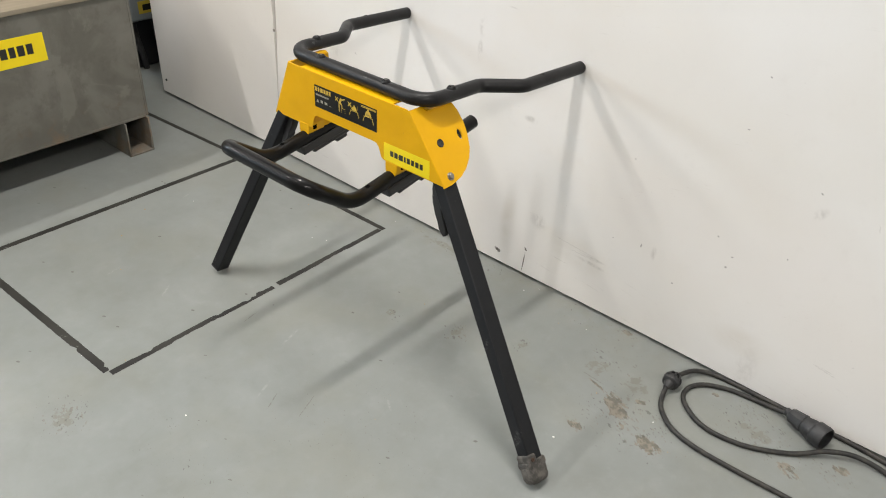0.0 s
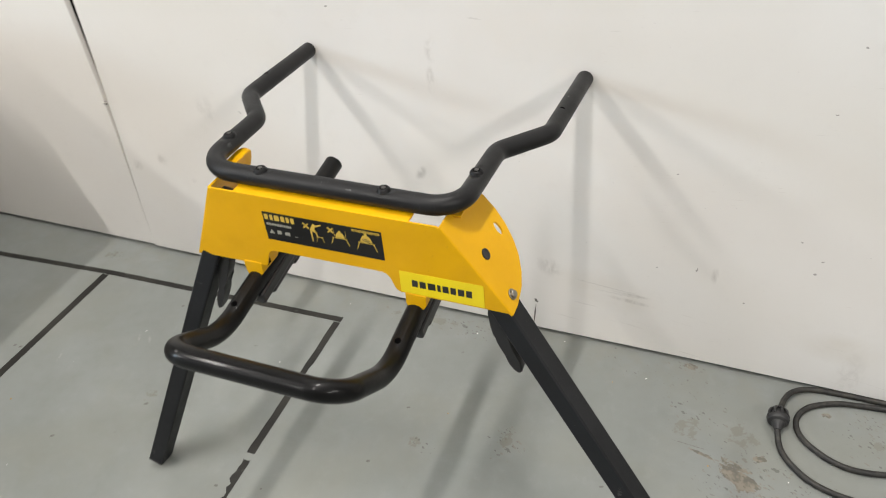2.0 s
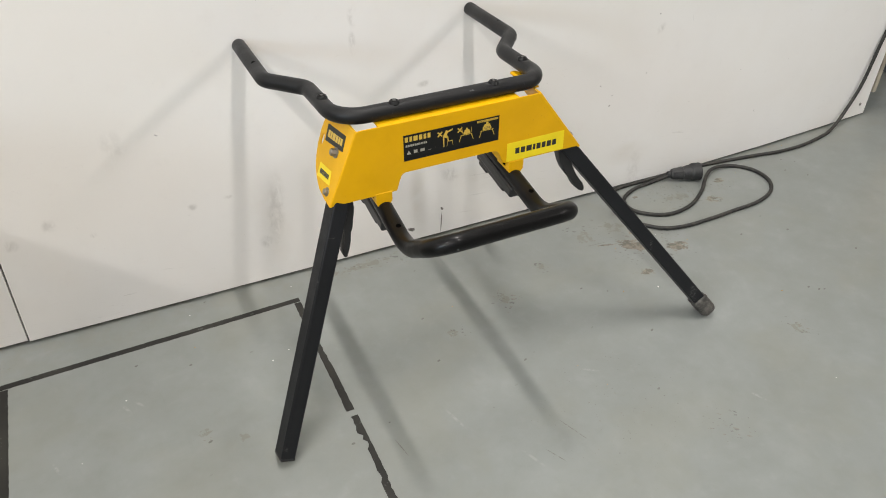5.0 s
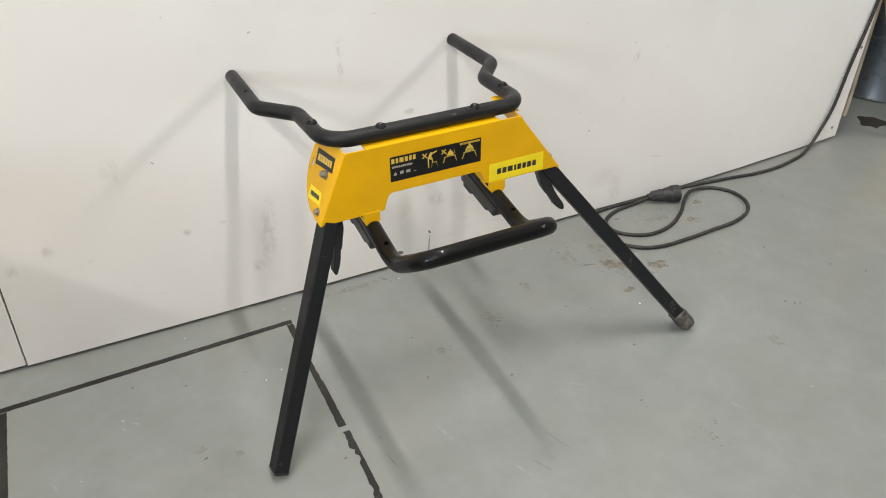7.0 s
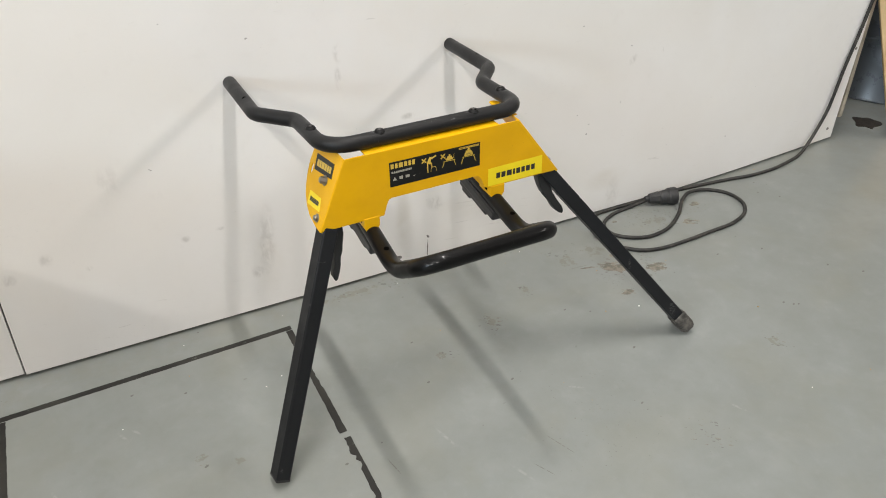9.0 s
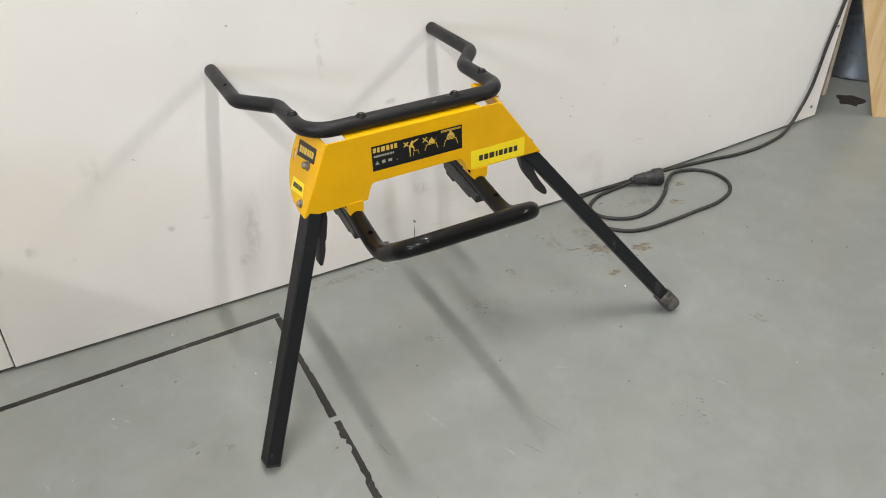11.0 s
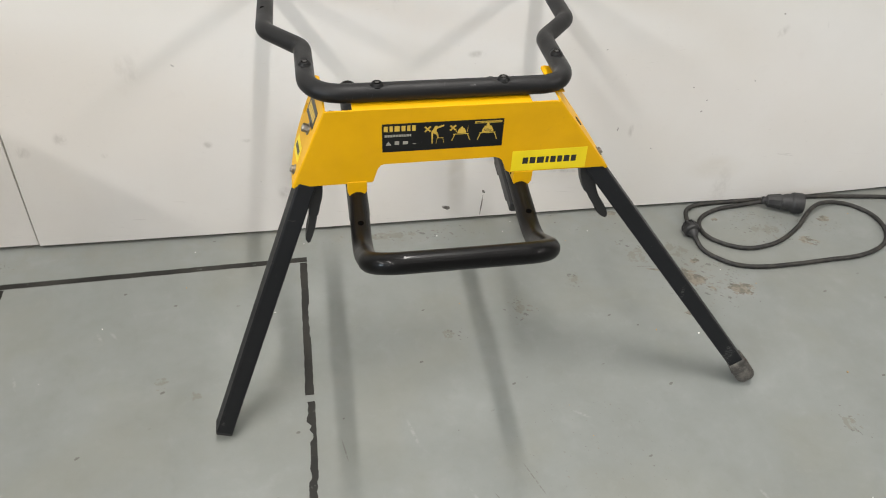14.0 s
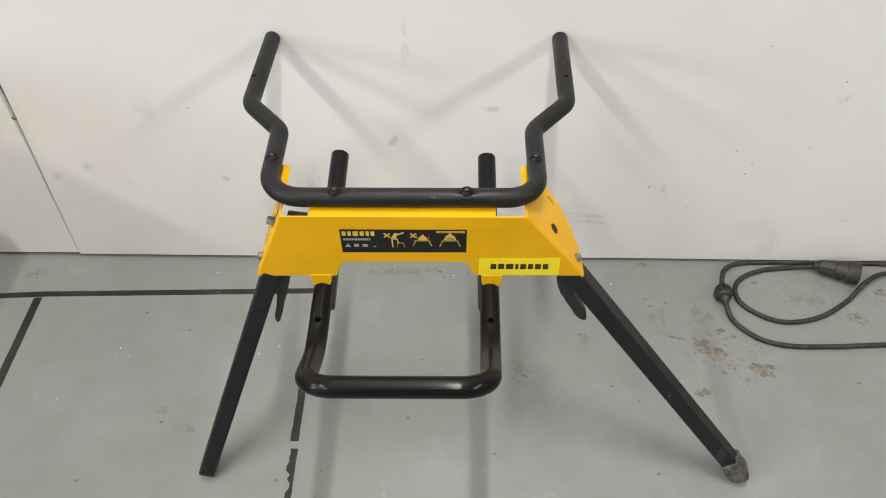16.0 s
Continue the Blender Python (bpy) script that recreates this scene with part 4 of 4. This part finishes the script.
# release levers
def lever(points, y0, y1):
    bm = slab(bmesh.new(), points, (0, y0, 0), (1, 0, 0), (0, 0, 1), -(y1 - y0), 0.0, 0.0026)
    for v in bm.verts:
        v.co.y += (v.co.z - 0.424) * 0.248
    return bm


left_lever = [(-0.3605, 0.4240), (-0.3593, 0.4010), (-0.3597, 0.3770), (-0.3622, 0.3600), (-0.3668, 0.3430), (-0.3683, 0.3335), (-0.3655, 0.3285), (-0.3612, 0.3300), (-0.3570, 0.3420), (-0.3522, 0.3560),
              (-0.3498, 0.3650), (-0.3508, 0.3720), (-0.3480, 0.3790), (-0.3430, 0.3860), (-0.3400, 0.3960), (-0.3390, 0.4060), (-0.3380, 0.4240)]
right_lever = [(0.0335, 0.4240), (0.0352, 0.4080), (0.0378, 0.3930), (0.0430, 0.3800), (0.0520, 0.3725), (0.0572, 0.3650), (0.0605, 0.3540), (0.0660, 0.3440), (0.0735, 0.3370), (0.0800, 0.3340),
               (0.0838, 0.3362), (0.0840, 0.3420), (0.0800, 0.3500), (0.0735, 0.3590), (0.0680, 0.3680), (0.0640, 0.3760), (0.0600, 0.3870), (0.0565, 0.3960), (0.0600, 0.4070), (0.0610, 0.4240)]
part("release_lever", lever(left_lever, -0.392, -0.374), PLASTIC, stand, "black plastic release lever")
part("release_lever", lever(right_lever, -0.392, -0.374), PLASTIC, stand, "black plastic release lever")


# bolts and holes of the end plates
def on_plate(origin, down, y, z):
    s = (origin.z - z) / -down.z
    return Vector((origin.x + down.x * s, y, z))


def bolt(at, out, r, h, parent, sides=6):
    m = facing(at, out)
    bm = lathe(bmesh.new(), [(r * 1.45, 0), (r * 1.45, 0.0012), (r * 1.35, 0.0016)], m, 20)
    lathe(bm, [(r, 0.0012), (r, h * 0.8), (r * 0.82, h), (r * 0.3, h * 1.03)], m, sides)
    return part("bolt", bm, ZINC, parent, "zinc hex bolt with washer")


bolt(on_plate(ro, rdown, -0.380, 0.4345), rout, 0.0050, 0.0050, right_plate, 14)
bolt(on_plate(lo_, ldown, -0.379, 0.4340), lout, 0.0050, 0.0060, left_plate, 14)
bolt(on_plate(lo_, ldown, -0.366, 0.4900), lout, 0.0060, 0.0095, left_plate)
plug = on_plate(ro, rdown, -0.3695, 0.4815)
part("plug", lathe(bmesh.new(), [(0.0074, -0.001), (0.0074, 0.0010), (0.0062, 0.0014), (0.0050, 0.0004), (0.0020, 0.0002)], facing(plug, rout), 20), PLASTIC, right_plate, "black plug in the end plate")


# stickers
def print_blocks(u0, u1, v0, v1, shares, gap=0.18):
    """A line of plain letter-like blocks."""
    total = sum(shares) + gap * (len(shares) - 1)
    k, u, out = (u1 - u0) / total, u0, []
    for s in shares:
        out.append(rect(u, v0, u + s * k, v1))
        u += (s + gap) * k
    return out


WORD = (1.0, 1.05, 1.3, 0.55, 1.0, 0.9, 1.05, 0.95)
FRONT = ((0, Y0, 0), (1, 0, 0), (0, 0, 1))


def sticker(parent, frame_, outline_, mat_, label, prints):
    base = part("sticker", slab(bmesh.new(), outline_, *frame_, 0.0001, 0.0004), mat_, parent, label)
    for name, shapes, pm in prints:
        bm = bmesh.new()
        for s in shapes:
            slab(bm, s, *frame_, 0.0003, 0.00065)
        part(name, bm, pm, base)
    return base


def cross(u, v, r, w):
    out = []
    for a in (45, -45):
        c, s = math.cos(radians(a)), math.sin(radians(a))
        out.append([(u + c * x - s * y, v + s * x + c * y) for x, y in ((-r, -w), (r, -w), (r, w), (-r, w))])
    return out


def trestle(u, v, w, h, t=0.0009):
    return [rect(u - w, v, u + w, v + t), [(u - w * 0.9, v), (u - w * 0.8, v), (u - w * 1.12, v - h), (u - w * 1.22, v - h)], [(u + w * 0.8, v), (u + w * 0.9, v), (u + w * 1.22, v - h), (u + w * 1.12, v - h)]]


def weight(u, v, w):
    body = [(u - w, v), (u + w, v), (u + w * 0.92, v + 0.5 * w), (u + w * 0.55, v + 1.2 * w), (u - w * 0.55, v + 1.2 * w), (u - w * 0.92, v + 0.5 * w)]
    knob = [(u + math.cos(a) * 0.28 * w, v + 1.42 * w + math.sin(a) * 0.28 * w) for a in (math.tau * k / 10 for k in range(10))]
    return [body, knob]


marks = [
    ("brand_print", print_blocks(-0.2505, -0.2080, 0.5035, 0.5118, (1, 0.8, 1.3, 1.0, 0.8, 0.9), 0.45), GOLD),
    ("code_print", print_blocks(-0.2495, -0.2140, 0.4950, 0.4985, (1, 1, 1, 1, 1, 1, 0.6, 0.6, 0.5, 0.8, 0.7), 0.25), PALE),
    ("warning_print", [[(-0.2480, 0.4820), (-0.2405, 0.4820), (-0.2443, 0.4885)], rect(-0.2360, 0.4825, -0.2300, 0.4880), rect(-0.2250, 0.4828, -0.2180, 0.4875), rect(-0.2115, 0.4825, -0.2070, 0.4832)], PALE),
    ("cross_mark", cross(-0.1918, 0.5045, 0.0054, 0.0011), GOLD),
    ("worker_sign", [[(-0.1870, 0.4990), (-0.1815, 0.5095), (-0.1780, 0.5080), (-0.1800, 0.5010), (-0.1770, 0.4960), (-0.1800, 0.4955)], [(-0.1865, 0.4995), (-0.1845, 0.4995), (-0.1840, 0.4815), (-0.1860, 0.4815)],
                     [(-0.1800, 0.4985), (-0.1780, 0.4985), (-0.1765, 0.4905), (-0.1785, 0.4905)], [(-0.1790, 0.5070), (-0.1700, 0.5105), (-0.1697, 0.5083), (-0.1785, 0.5045)]], GOLD),
    ("trestle_sign", trestle(-0.1745, 0.4895, 0.0045, 0.0080, 0.0008), GOLD),
    ("cross_mark", cross(-0.1575, 0.5045, 0.0054, 0.0011), GOLD),
    ("weight_sign", weight(-0.1452, 0.4955, 0.0062), GOLD),
    ("trestle_sign", trestle(-0.1460, 0.4938, 0.0105, 0.0095), GOLD),
    ("slip_mark", [[(-0.1530, 0.4975), (-0.1522, 0.4975), (-0.1535, 0.5060)]], GOLD),
    ("slip_mark", [[(-0.1380, 0.4975), (-0.1372, 0.4975), (-0.1368, 0.5070)]], GOLD),
    ("weight_sign", weight(-0.1095, 0.4955, 0.0080), GOLD),
    ("trestle_sign", trestle(-0.1095, 0.4938, 0.0115, 0.0105), GOLD),
    ("caption_print", [rect(-0.1275, 0.5095, -0.0905, 0.5128)], GOLD),
    ("caption_words", print_blocks(-0.1255, -0.0925, 0.5104, 0.5119, (1, 0.6, 1, 1.6), 0.3), INK),
]
panel_label = sticker(stand, FRONT, [(-0.2567, 0.5152), (-0.2563, 0.4712), (-0.0922, 0.4718), (-0.0924, 0.5154)][::-1], LABEL, "black warning label with yellow pictograms", [])
for name, shapes, pm in marks:
    bm = bmesh.new()
    for s in shapes:
        slab(bm, [(-0.2567 + (a + 0.2530) * 0.995, v) for a, v in s], *FRONT, 0.0003, 0.00065)
    bpy.context.view_layer.update()
    part(name, bm, pm, panel_label)

# the readable load on the weight sign
font = bpy.data.curves.new("load_text", "FONT")
font.body, font.size, font.align_x = "60kg", 0.0056, "CENTER"
writer = new("load_text", font)
bpy.context.view_layer.update()
words = bpy.data.meshes.new_from_object(writer.evaluated_get(bpy.context.evaluated_depsgraph_get()))
bpy.data.objects.remove(writer)
words.transform(Matrix.Translation((-0.1139 + 0.17, Y0 - 0.0009 + 0.30, 0.4972)) @ pose(0, 0, 0, 90, 0, 0))
words.materials.clear()
words.materials.append(INK)
load = new("load_print", words)
load.parent = panel_label

sticker(stand, FRONT, [(-0.0749, 0.4601), (-0.0749, 0.4262), (0.0347, 0.4263), (0.0338, 0.4614)][::-1], LEMON, "lemon-yellow rental sticker with dark print",
        [("sticker_print", print_blocks(-0.0590, 0.0190, 0.4382, 0.4487, WORD, 0.34), INK)])
LEFTF = (lo_ + Vector((0, 0, 0)), (0, -1, 0), lv)
# on the left plate: u runs towards the front, v up the slope
base_y = Y0 + 0.0025


def on_left(y, z):
    return (-(y - base_y), (z - lo_.z) / lv.z)


def inside(quad, a0, b0, a1, b1):
    """A piece of a four-cornered label by shares of its length and height."""
    p, q, r, t = [Vector(c) for c in quad]
    return [tuple((p * (1 - a) + q * a) * (1 - b) + (t * (1 - a) + r * a) * b) for a, b in ((a0, b0), (a1, b0), (a1, b1), (a0, b1))]


def blocks_in(quad, b0, b1, shares, margin=0.1, gap=0.25):
    row = print_blocks(margin, 1 - margin, 0, 1, shares, gap)
    return [inside(quad, s[0][0], b0, s[1][0], b1) for s in row]


quad = [on_left(-0.3110, 0.512), on_left(-0.3810, 0.522), on_left(-0.3860, 0.500), on_left(-0.3170, 0.488)]
sticker(stand, LEFTF, quad, LABEL, "black maker's label with yellow print", [("brand_print", blocks_in(quad, 0.30, 0.72, (1, 0.8, 1.3, 1.0, 0.8, 0.9)), GOLD)])
quad = [on_left(-0.3260, 0.4570), on_left(-0.3720, 0.4630), on_left(-0.3800, 0.4440), on_left(-0.3280, 0.4360)]
sticker(stand, LEFTF, quad, LEMON, "small lemon-yellow rental sticker", [("sticker_print", blocks_in(quad, 0.34, 0.68, WORD, 0.14, 0.2), INK)])

# ---- extension cord by the wall ----

cord = thing("extension_cord", (0.6, -0.1, 0), "dusty black rubber extension cord looped on the floor", "extension cord")
RC = 0.0048
way = [(1.462, 0.003, 0.78), (1.432, 0.003, 0.58), (1.409, 0.0035, 0.44), (1.396, 0.0045, 0.355), (1.376, 0.006, 0.250), (1.356, 0.006, 0.128), (1.323, 0.003, 0.0585), (1.284, -0.006, 0.0180), (1.240, -0.021, 0.006), (1.199, -0.032, RC),
       (1.113, -0.047, RC), (1.023, -0.0475, RC), (0.948, -0.0360, RC), (0.871, -0.0262, RC), (0.788, -0.017, RC), (0.720, -0.0150, RC), (0.655, -0.0145, RC), (0.590, -0.0140, RC), (0.535, -0.0145, RC), (0.490, -0.019, 0.006), (0.461, -0.036, 0.009),
       (0.446, -0.066, 0.014), (0.438, -0.108, 0.018), (0.4385, -0.132, 0.014), (0.445, -0.160, RC), (0.462, -0.188, RC), (0.495, -0.214, RC), (0.544, -0.227, RC), (0.620, -0.228, RC), (0.700, -0.224, RC), (0.781, -0.219, RC),
       (0.848, -0.194, RC), (0.884, -0.149, RC), (0.884, -0.094, RC), (0.846, -0.052, RC), (0.784, -0.050, 0.012), (0.735, -0.076, 0.013), (0.688, -0.117, RC), (0.622, -0.157, RC), (0.560, -0.170, RC), (0.516, -0.160, RC),
       (0.478, -0.130, RC), (0.468, -0.096, RC), (0.485, -0.062, RC), (0.530, -0.038, RC), (0.582, -0.030, RC), (0.622, -0.030, 0.009), (0.650, -0.035, 0.016), (0.670, -0.0420, 0.020)]
part("cable", tube(bmesh.new(), flowing(way, 9), RC, 14), CABLE, cord)
axis = Vector((0.072, -0.024, 0.004)).normalized()
m = facing((0.652, -0.0365, 0.0195), axis)
bm = lathe(bmesh.new(), [(0.0070, -0.012), (0.0085, -0.010), (0.0085, -0.004), (0.0105, -0.002), (0.0115, 0.004), (0.0120, 0.014), (0.0140, 0.024), (0.0170, 0.034), (0.0192, 0.042), (0.0196, 0.050), (0.0225, 0.053),
                         (0.0232, 0.056), (0.0232, 0.073), (0.0222, 0.076), (0.0198, 0.076), (0.0190, 0.062), (0.0050, 0.061)], m, 28, 0)
lathe(bm, [(0.0135, 0.000), (0.0140, 0.002), (0.0165, 0.022), (0.0180, 0.028), (0.0160, 0.030)], m, 8)
socket = part("connector", bm, RUBBER, cord, "black rubber socket connector")
# socket holes are near-black discs, their shade put into the colour
for off in (-0.0095, 0.0095):
    part("pin_hole_shade", lathe(bmesh.new(), [(0.0030, 0.060), (0.0030, 0.0615), (0.0020, 0.0616)], m @ pose(off, 0, 0), 12), DARK, socket)
m = facing((0.4385, -0.0960, 0.0170), (0.0, -1, -0.04)) @ Matrix.Scale(0.85, 4)
bm = lathe(bmesh.new(), [(0.0075, -0.006), (0.0110, -0.003), (0.0130, 0.004), (0.0140, 0.016)], m, 32)
lathe(bm, [(0.0195, 0.013), (0.0203, 0.0145), (0.0203, 0.021), (0.0185, 0.0245), (0.0125, 0.027), (0.0115, 0.032), (0.0082, 0.038), (0.0060, 0.044)], m, 40)
lathe(bm, [(0.0080, -0.0075), (0.0125, -0.0070), (0.0128, -0.0040), (0.0085, -0.0035)], m, 32)
gland = part("ribbed_gland", bm, RUBBER, cord, "ribbed black rubber cable gland")
for k in range(9):
    bend = [m @ pose(0, 0, 0, 0, 0, 40 * k) @ Vector((r, 0, z)) for r, z in ((0.0105, -0.0055), (0.0150, -0.0025), (0.0182, 0.0040), (0.0192, 0.0100), (0.0192, 0.0150))]
    part("rib", tube(bmesh.new(), flowing(bend, 3), 0.0021, 8), RUBBER, gland)

# ---- steel crate with what lies on it ----

crate = thing("steel_crate", (-1.55, -0.66, 0), "weathered grey steel box pallet on channel feet", "crate")
X, T = -1.185, 0.004
part("side_sheet", block((X - T, -1.08, 0.104), (X, -0.25, 0.456), 0.001), STEEL, crate)
part("side_sheet", block((-1.93, -1.08, 0.104), (-1.93 + T, -0.25, 0.456), 0.001), STEEL, crate)
part("end_sheet", block((-1.926, -0.254, 0.104), (X - T, -0.25, 0.456)), STEEL, crate)
part("end_sheet", block((-1.926, -1.08, 0.104), (X - T, -1.076, 0.456)), STEEL, crate)
part("bottom_sheet", block((-1.926, -1.076, 0.104), (X - T, -0.254, 0.108)), STEEL, crate)
part("corner_edge", block((X - 0.002, -0.255, 0.106), (X + 0.0012, -0.2480, 0.455), 0.0010), STEEL, crate)
part("bottom_edge", block((X - 0.002, -1.08, 0.102), (X + 0.0012, -0.255, 0.109), 0.0010), STEEL, crate)
for y0, y1 in ((-0.332, -0.255), (-1.06, -0.983)):
    bm = bmesh.new()
    for lo, hi in (((-1.92, y0, 0), (-1.171, y0 + 0.005, 0.1035)), ((-1.92, y1 - 0.005, 0), (-1.171, y1, 0.1035)), ((-1.92, y0 + 0.005, 0.0), (-1.171, y1 - 0.005, 0.005))):
        block(lo, hi, 0.0008, 1, bm)
    part("channel_foot", bm, STEEL, crate)
# u runs to -y, so the outward side is found by turning the order of the axes
side_frame = ((X, -0.72, 0.33), (0, 1, 0), (0, 0, 1))
base = part("sticker", slab(bmesh.new(), rect(0, 0, 0.229, 0.072), *side_frame, 0.0002, 0.0006), LEMON, crate, "lemon-yellow rental sticker with dark print")
bm = bmesh.new()
for s in print_blocks(0.032, 0.198, 0.024, 0.050, WORD, 0.32):
    slab(bm, s, *side_frame, 0.0005, 0.0009)
part("sticker_print", bm, INK, base)

beam = part("plywood_sheet", block((-1.905, -1.120, 0.4565), (-1.178, -0.207, 0.4685), 0.0015), PALEWOOD)
tagged(beam, "pale plywood sheet lying over the steel crate", "sheet")
carton = thing("cardboard_box", (-1.60, -0.70, 0.4690), "low cream cardboard box lying on the plywood sheet", "box")
part("carton_body", block((-1.860, -1.060, 0.4690), (-1.305, -0.240, 0.610), 0.004), CARD, carton)
part("flap", box(bmesh.new(), (0.27, 0.80, 0.004), pose(-1.440, -0.65, 0.6124, 0, 0, 0), 0.001), CARD, carton)
part("flap", box(bmesh.new(), (0.27, 0.80, 0.004), pose(-1.722, -0.65, 0.6124, 0, 0, 0), 0.001), CARD, carton)
batten = part("timber_offcut", box(bmesh.new(), (0.055, 0.10, 0.035), pose(-1.245, -0.262, 0.4866, 0, 0, 8), 0.003), PINE)
tagged(batten, "short pale timber offcut lying on the plywood sheet", "offcut")

# ---- behind the left end of the boards ----

machine = thing("tool_cabinet", (-1.95, 0.25, 0), "grey machine cabinet with a dark base and yellow label plate", "machine")
part("dark_base", block((-2.2, 0.03, 0.0), (-1.775, 0.52, 0.192), 0.012, 3), PLASTIC, machine)
for y in (0.055, 0.135):
    part("base_pipe", tube(bmesh.new(), flowing([(-1.760, y, 0.19), (-1.752, y + 0.004, 0.12), (-1.757, y + 0.02, 0.05), (-1.765, y + 0.03, 0.0)], 5), 0.011, 12), RUBBER, machine)
part("cabinet_body", block((-2.22, -0.04, 0.192), (-1.70, 0.57, 0.80), 0.008, 3), GREYPAINT, machine)
plate_frame = ((-1.70, 0.055, 0.218), (0, 1, 0), (0, 0, 1))
plate_ = part("label_plate", slab(bmesh.new(), rect(0, 0, 0.12, 0.042), *plate_frame, 0.0, 0.002), OCHRE, machine)
part("plate_window", slab(bmesh.new(), rect(0.015, 0.010, 0.105, 0.030), *plate_frame, 0.002, 0.003), LABEL, plate_)

# ---- beyond the right end of the boards ----

barrel = thing("metal_barrel", (2.04, 0.325, 0), "dark blue-grey sheet metal barrel standing on the floor", "barrel")
m = pose(2.04, 0.325, 0)
part("barrel_shell", lathe(bmesh.new(), [(0.300, 0.001), (0.305, 0.004), (0.300, 0.012), (0.300, 0.20), (0.304, 0.205), (0.304, 0.215), (0.300, 0.22), (0.300, 0.85), (0.306, 0.86), (0.295, 0.862)], m, 56), TIN, barrel)

plank = part("leaning_plank", box(bmesh.new(), (0.16, 0.020, 0.72), pose(1.583, -0.067, 0.0, 0, 0, -40.5) @ pose(0, 0, 0, 0, -19, 0) @ pose(0.083, 0.012, 0.337), 0.002), PINE)
tagged(plank, "short stained pine plank leaning against the wall stud", "plank")

blot = [(math.cos(a) * (0.040 + 0.007 * math.sin(3 * a) + 0.004 * math.sin(5 * a + 1)), math.sin(a) * (0.050 + 0.010 * math.cos(2 * a) + 0.005 * math.sin(5 * a))) for a in (math.tau * k / 40 for k in range(40))]
tagged(part("grease_blot", slab(bmesh.new(), blot, (1.632, 0.050, 0), (0.54, -0.84, 0), (0.84, 0.54, 0), -0.001, 0.0015), GREASE), "dark grease blot on the floor", "grease blot")

# ---- loose grit on the floor ----


def grit(count, seed, spread, size, material_, name, label, fixed=()):
    rng = random.Random(seed)
    bm = bmesh.new()
    spots = list(fixed) + [(rng.uniform(spread[0], spread[2]), rng.uniform(spread[1], spread[3])) for _ in range(count)]
    for x, y in spots:
        s = size * rng.uniform(0.5, 1.3)
        box(bm, (s, s * rng.uniform(0.4, 0.9), s * 0.4), pose(x, y, s * 0.19, rng.uniform(-10, 10), rng.uniform(-10, 10), rng.uniform(0, 180)), s * 0.12, 1)
    ob = part(name, bm, material_)
    return tagged(ob, label, "grit", kind="stuff")


grit(5, 4, (-0.9, -0.95, 0.9, -0.03), 0.0030, CHIP, "pale_grit", "tiny pale crumbs scattered on the floor",
     ((0.219, -0.071), (0.342, -0.382), (0.036, -0.052), (0.059, -0.022), (-0.383, -0.043), (-0.479, -0.247), (-0.443, -0.231), (-0.106, -0.05), (-0.60, -0.045), (0.46, -0.22), (-0.75, -0.235), (-0.835, -0.35)))
grit(14, 9, (-0.9, -0.9, 1.2, -0.03), 0.0030, CRUMB, "brown_grit", "small brown crumbs scattered on the floor", ((1.04, -0.012), (1.06, -0.020), (1.02, -0.010), (0.835, -0.080), (0.05, -0.51)))
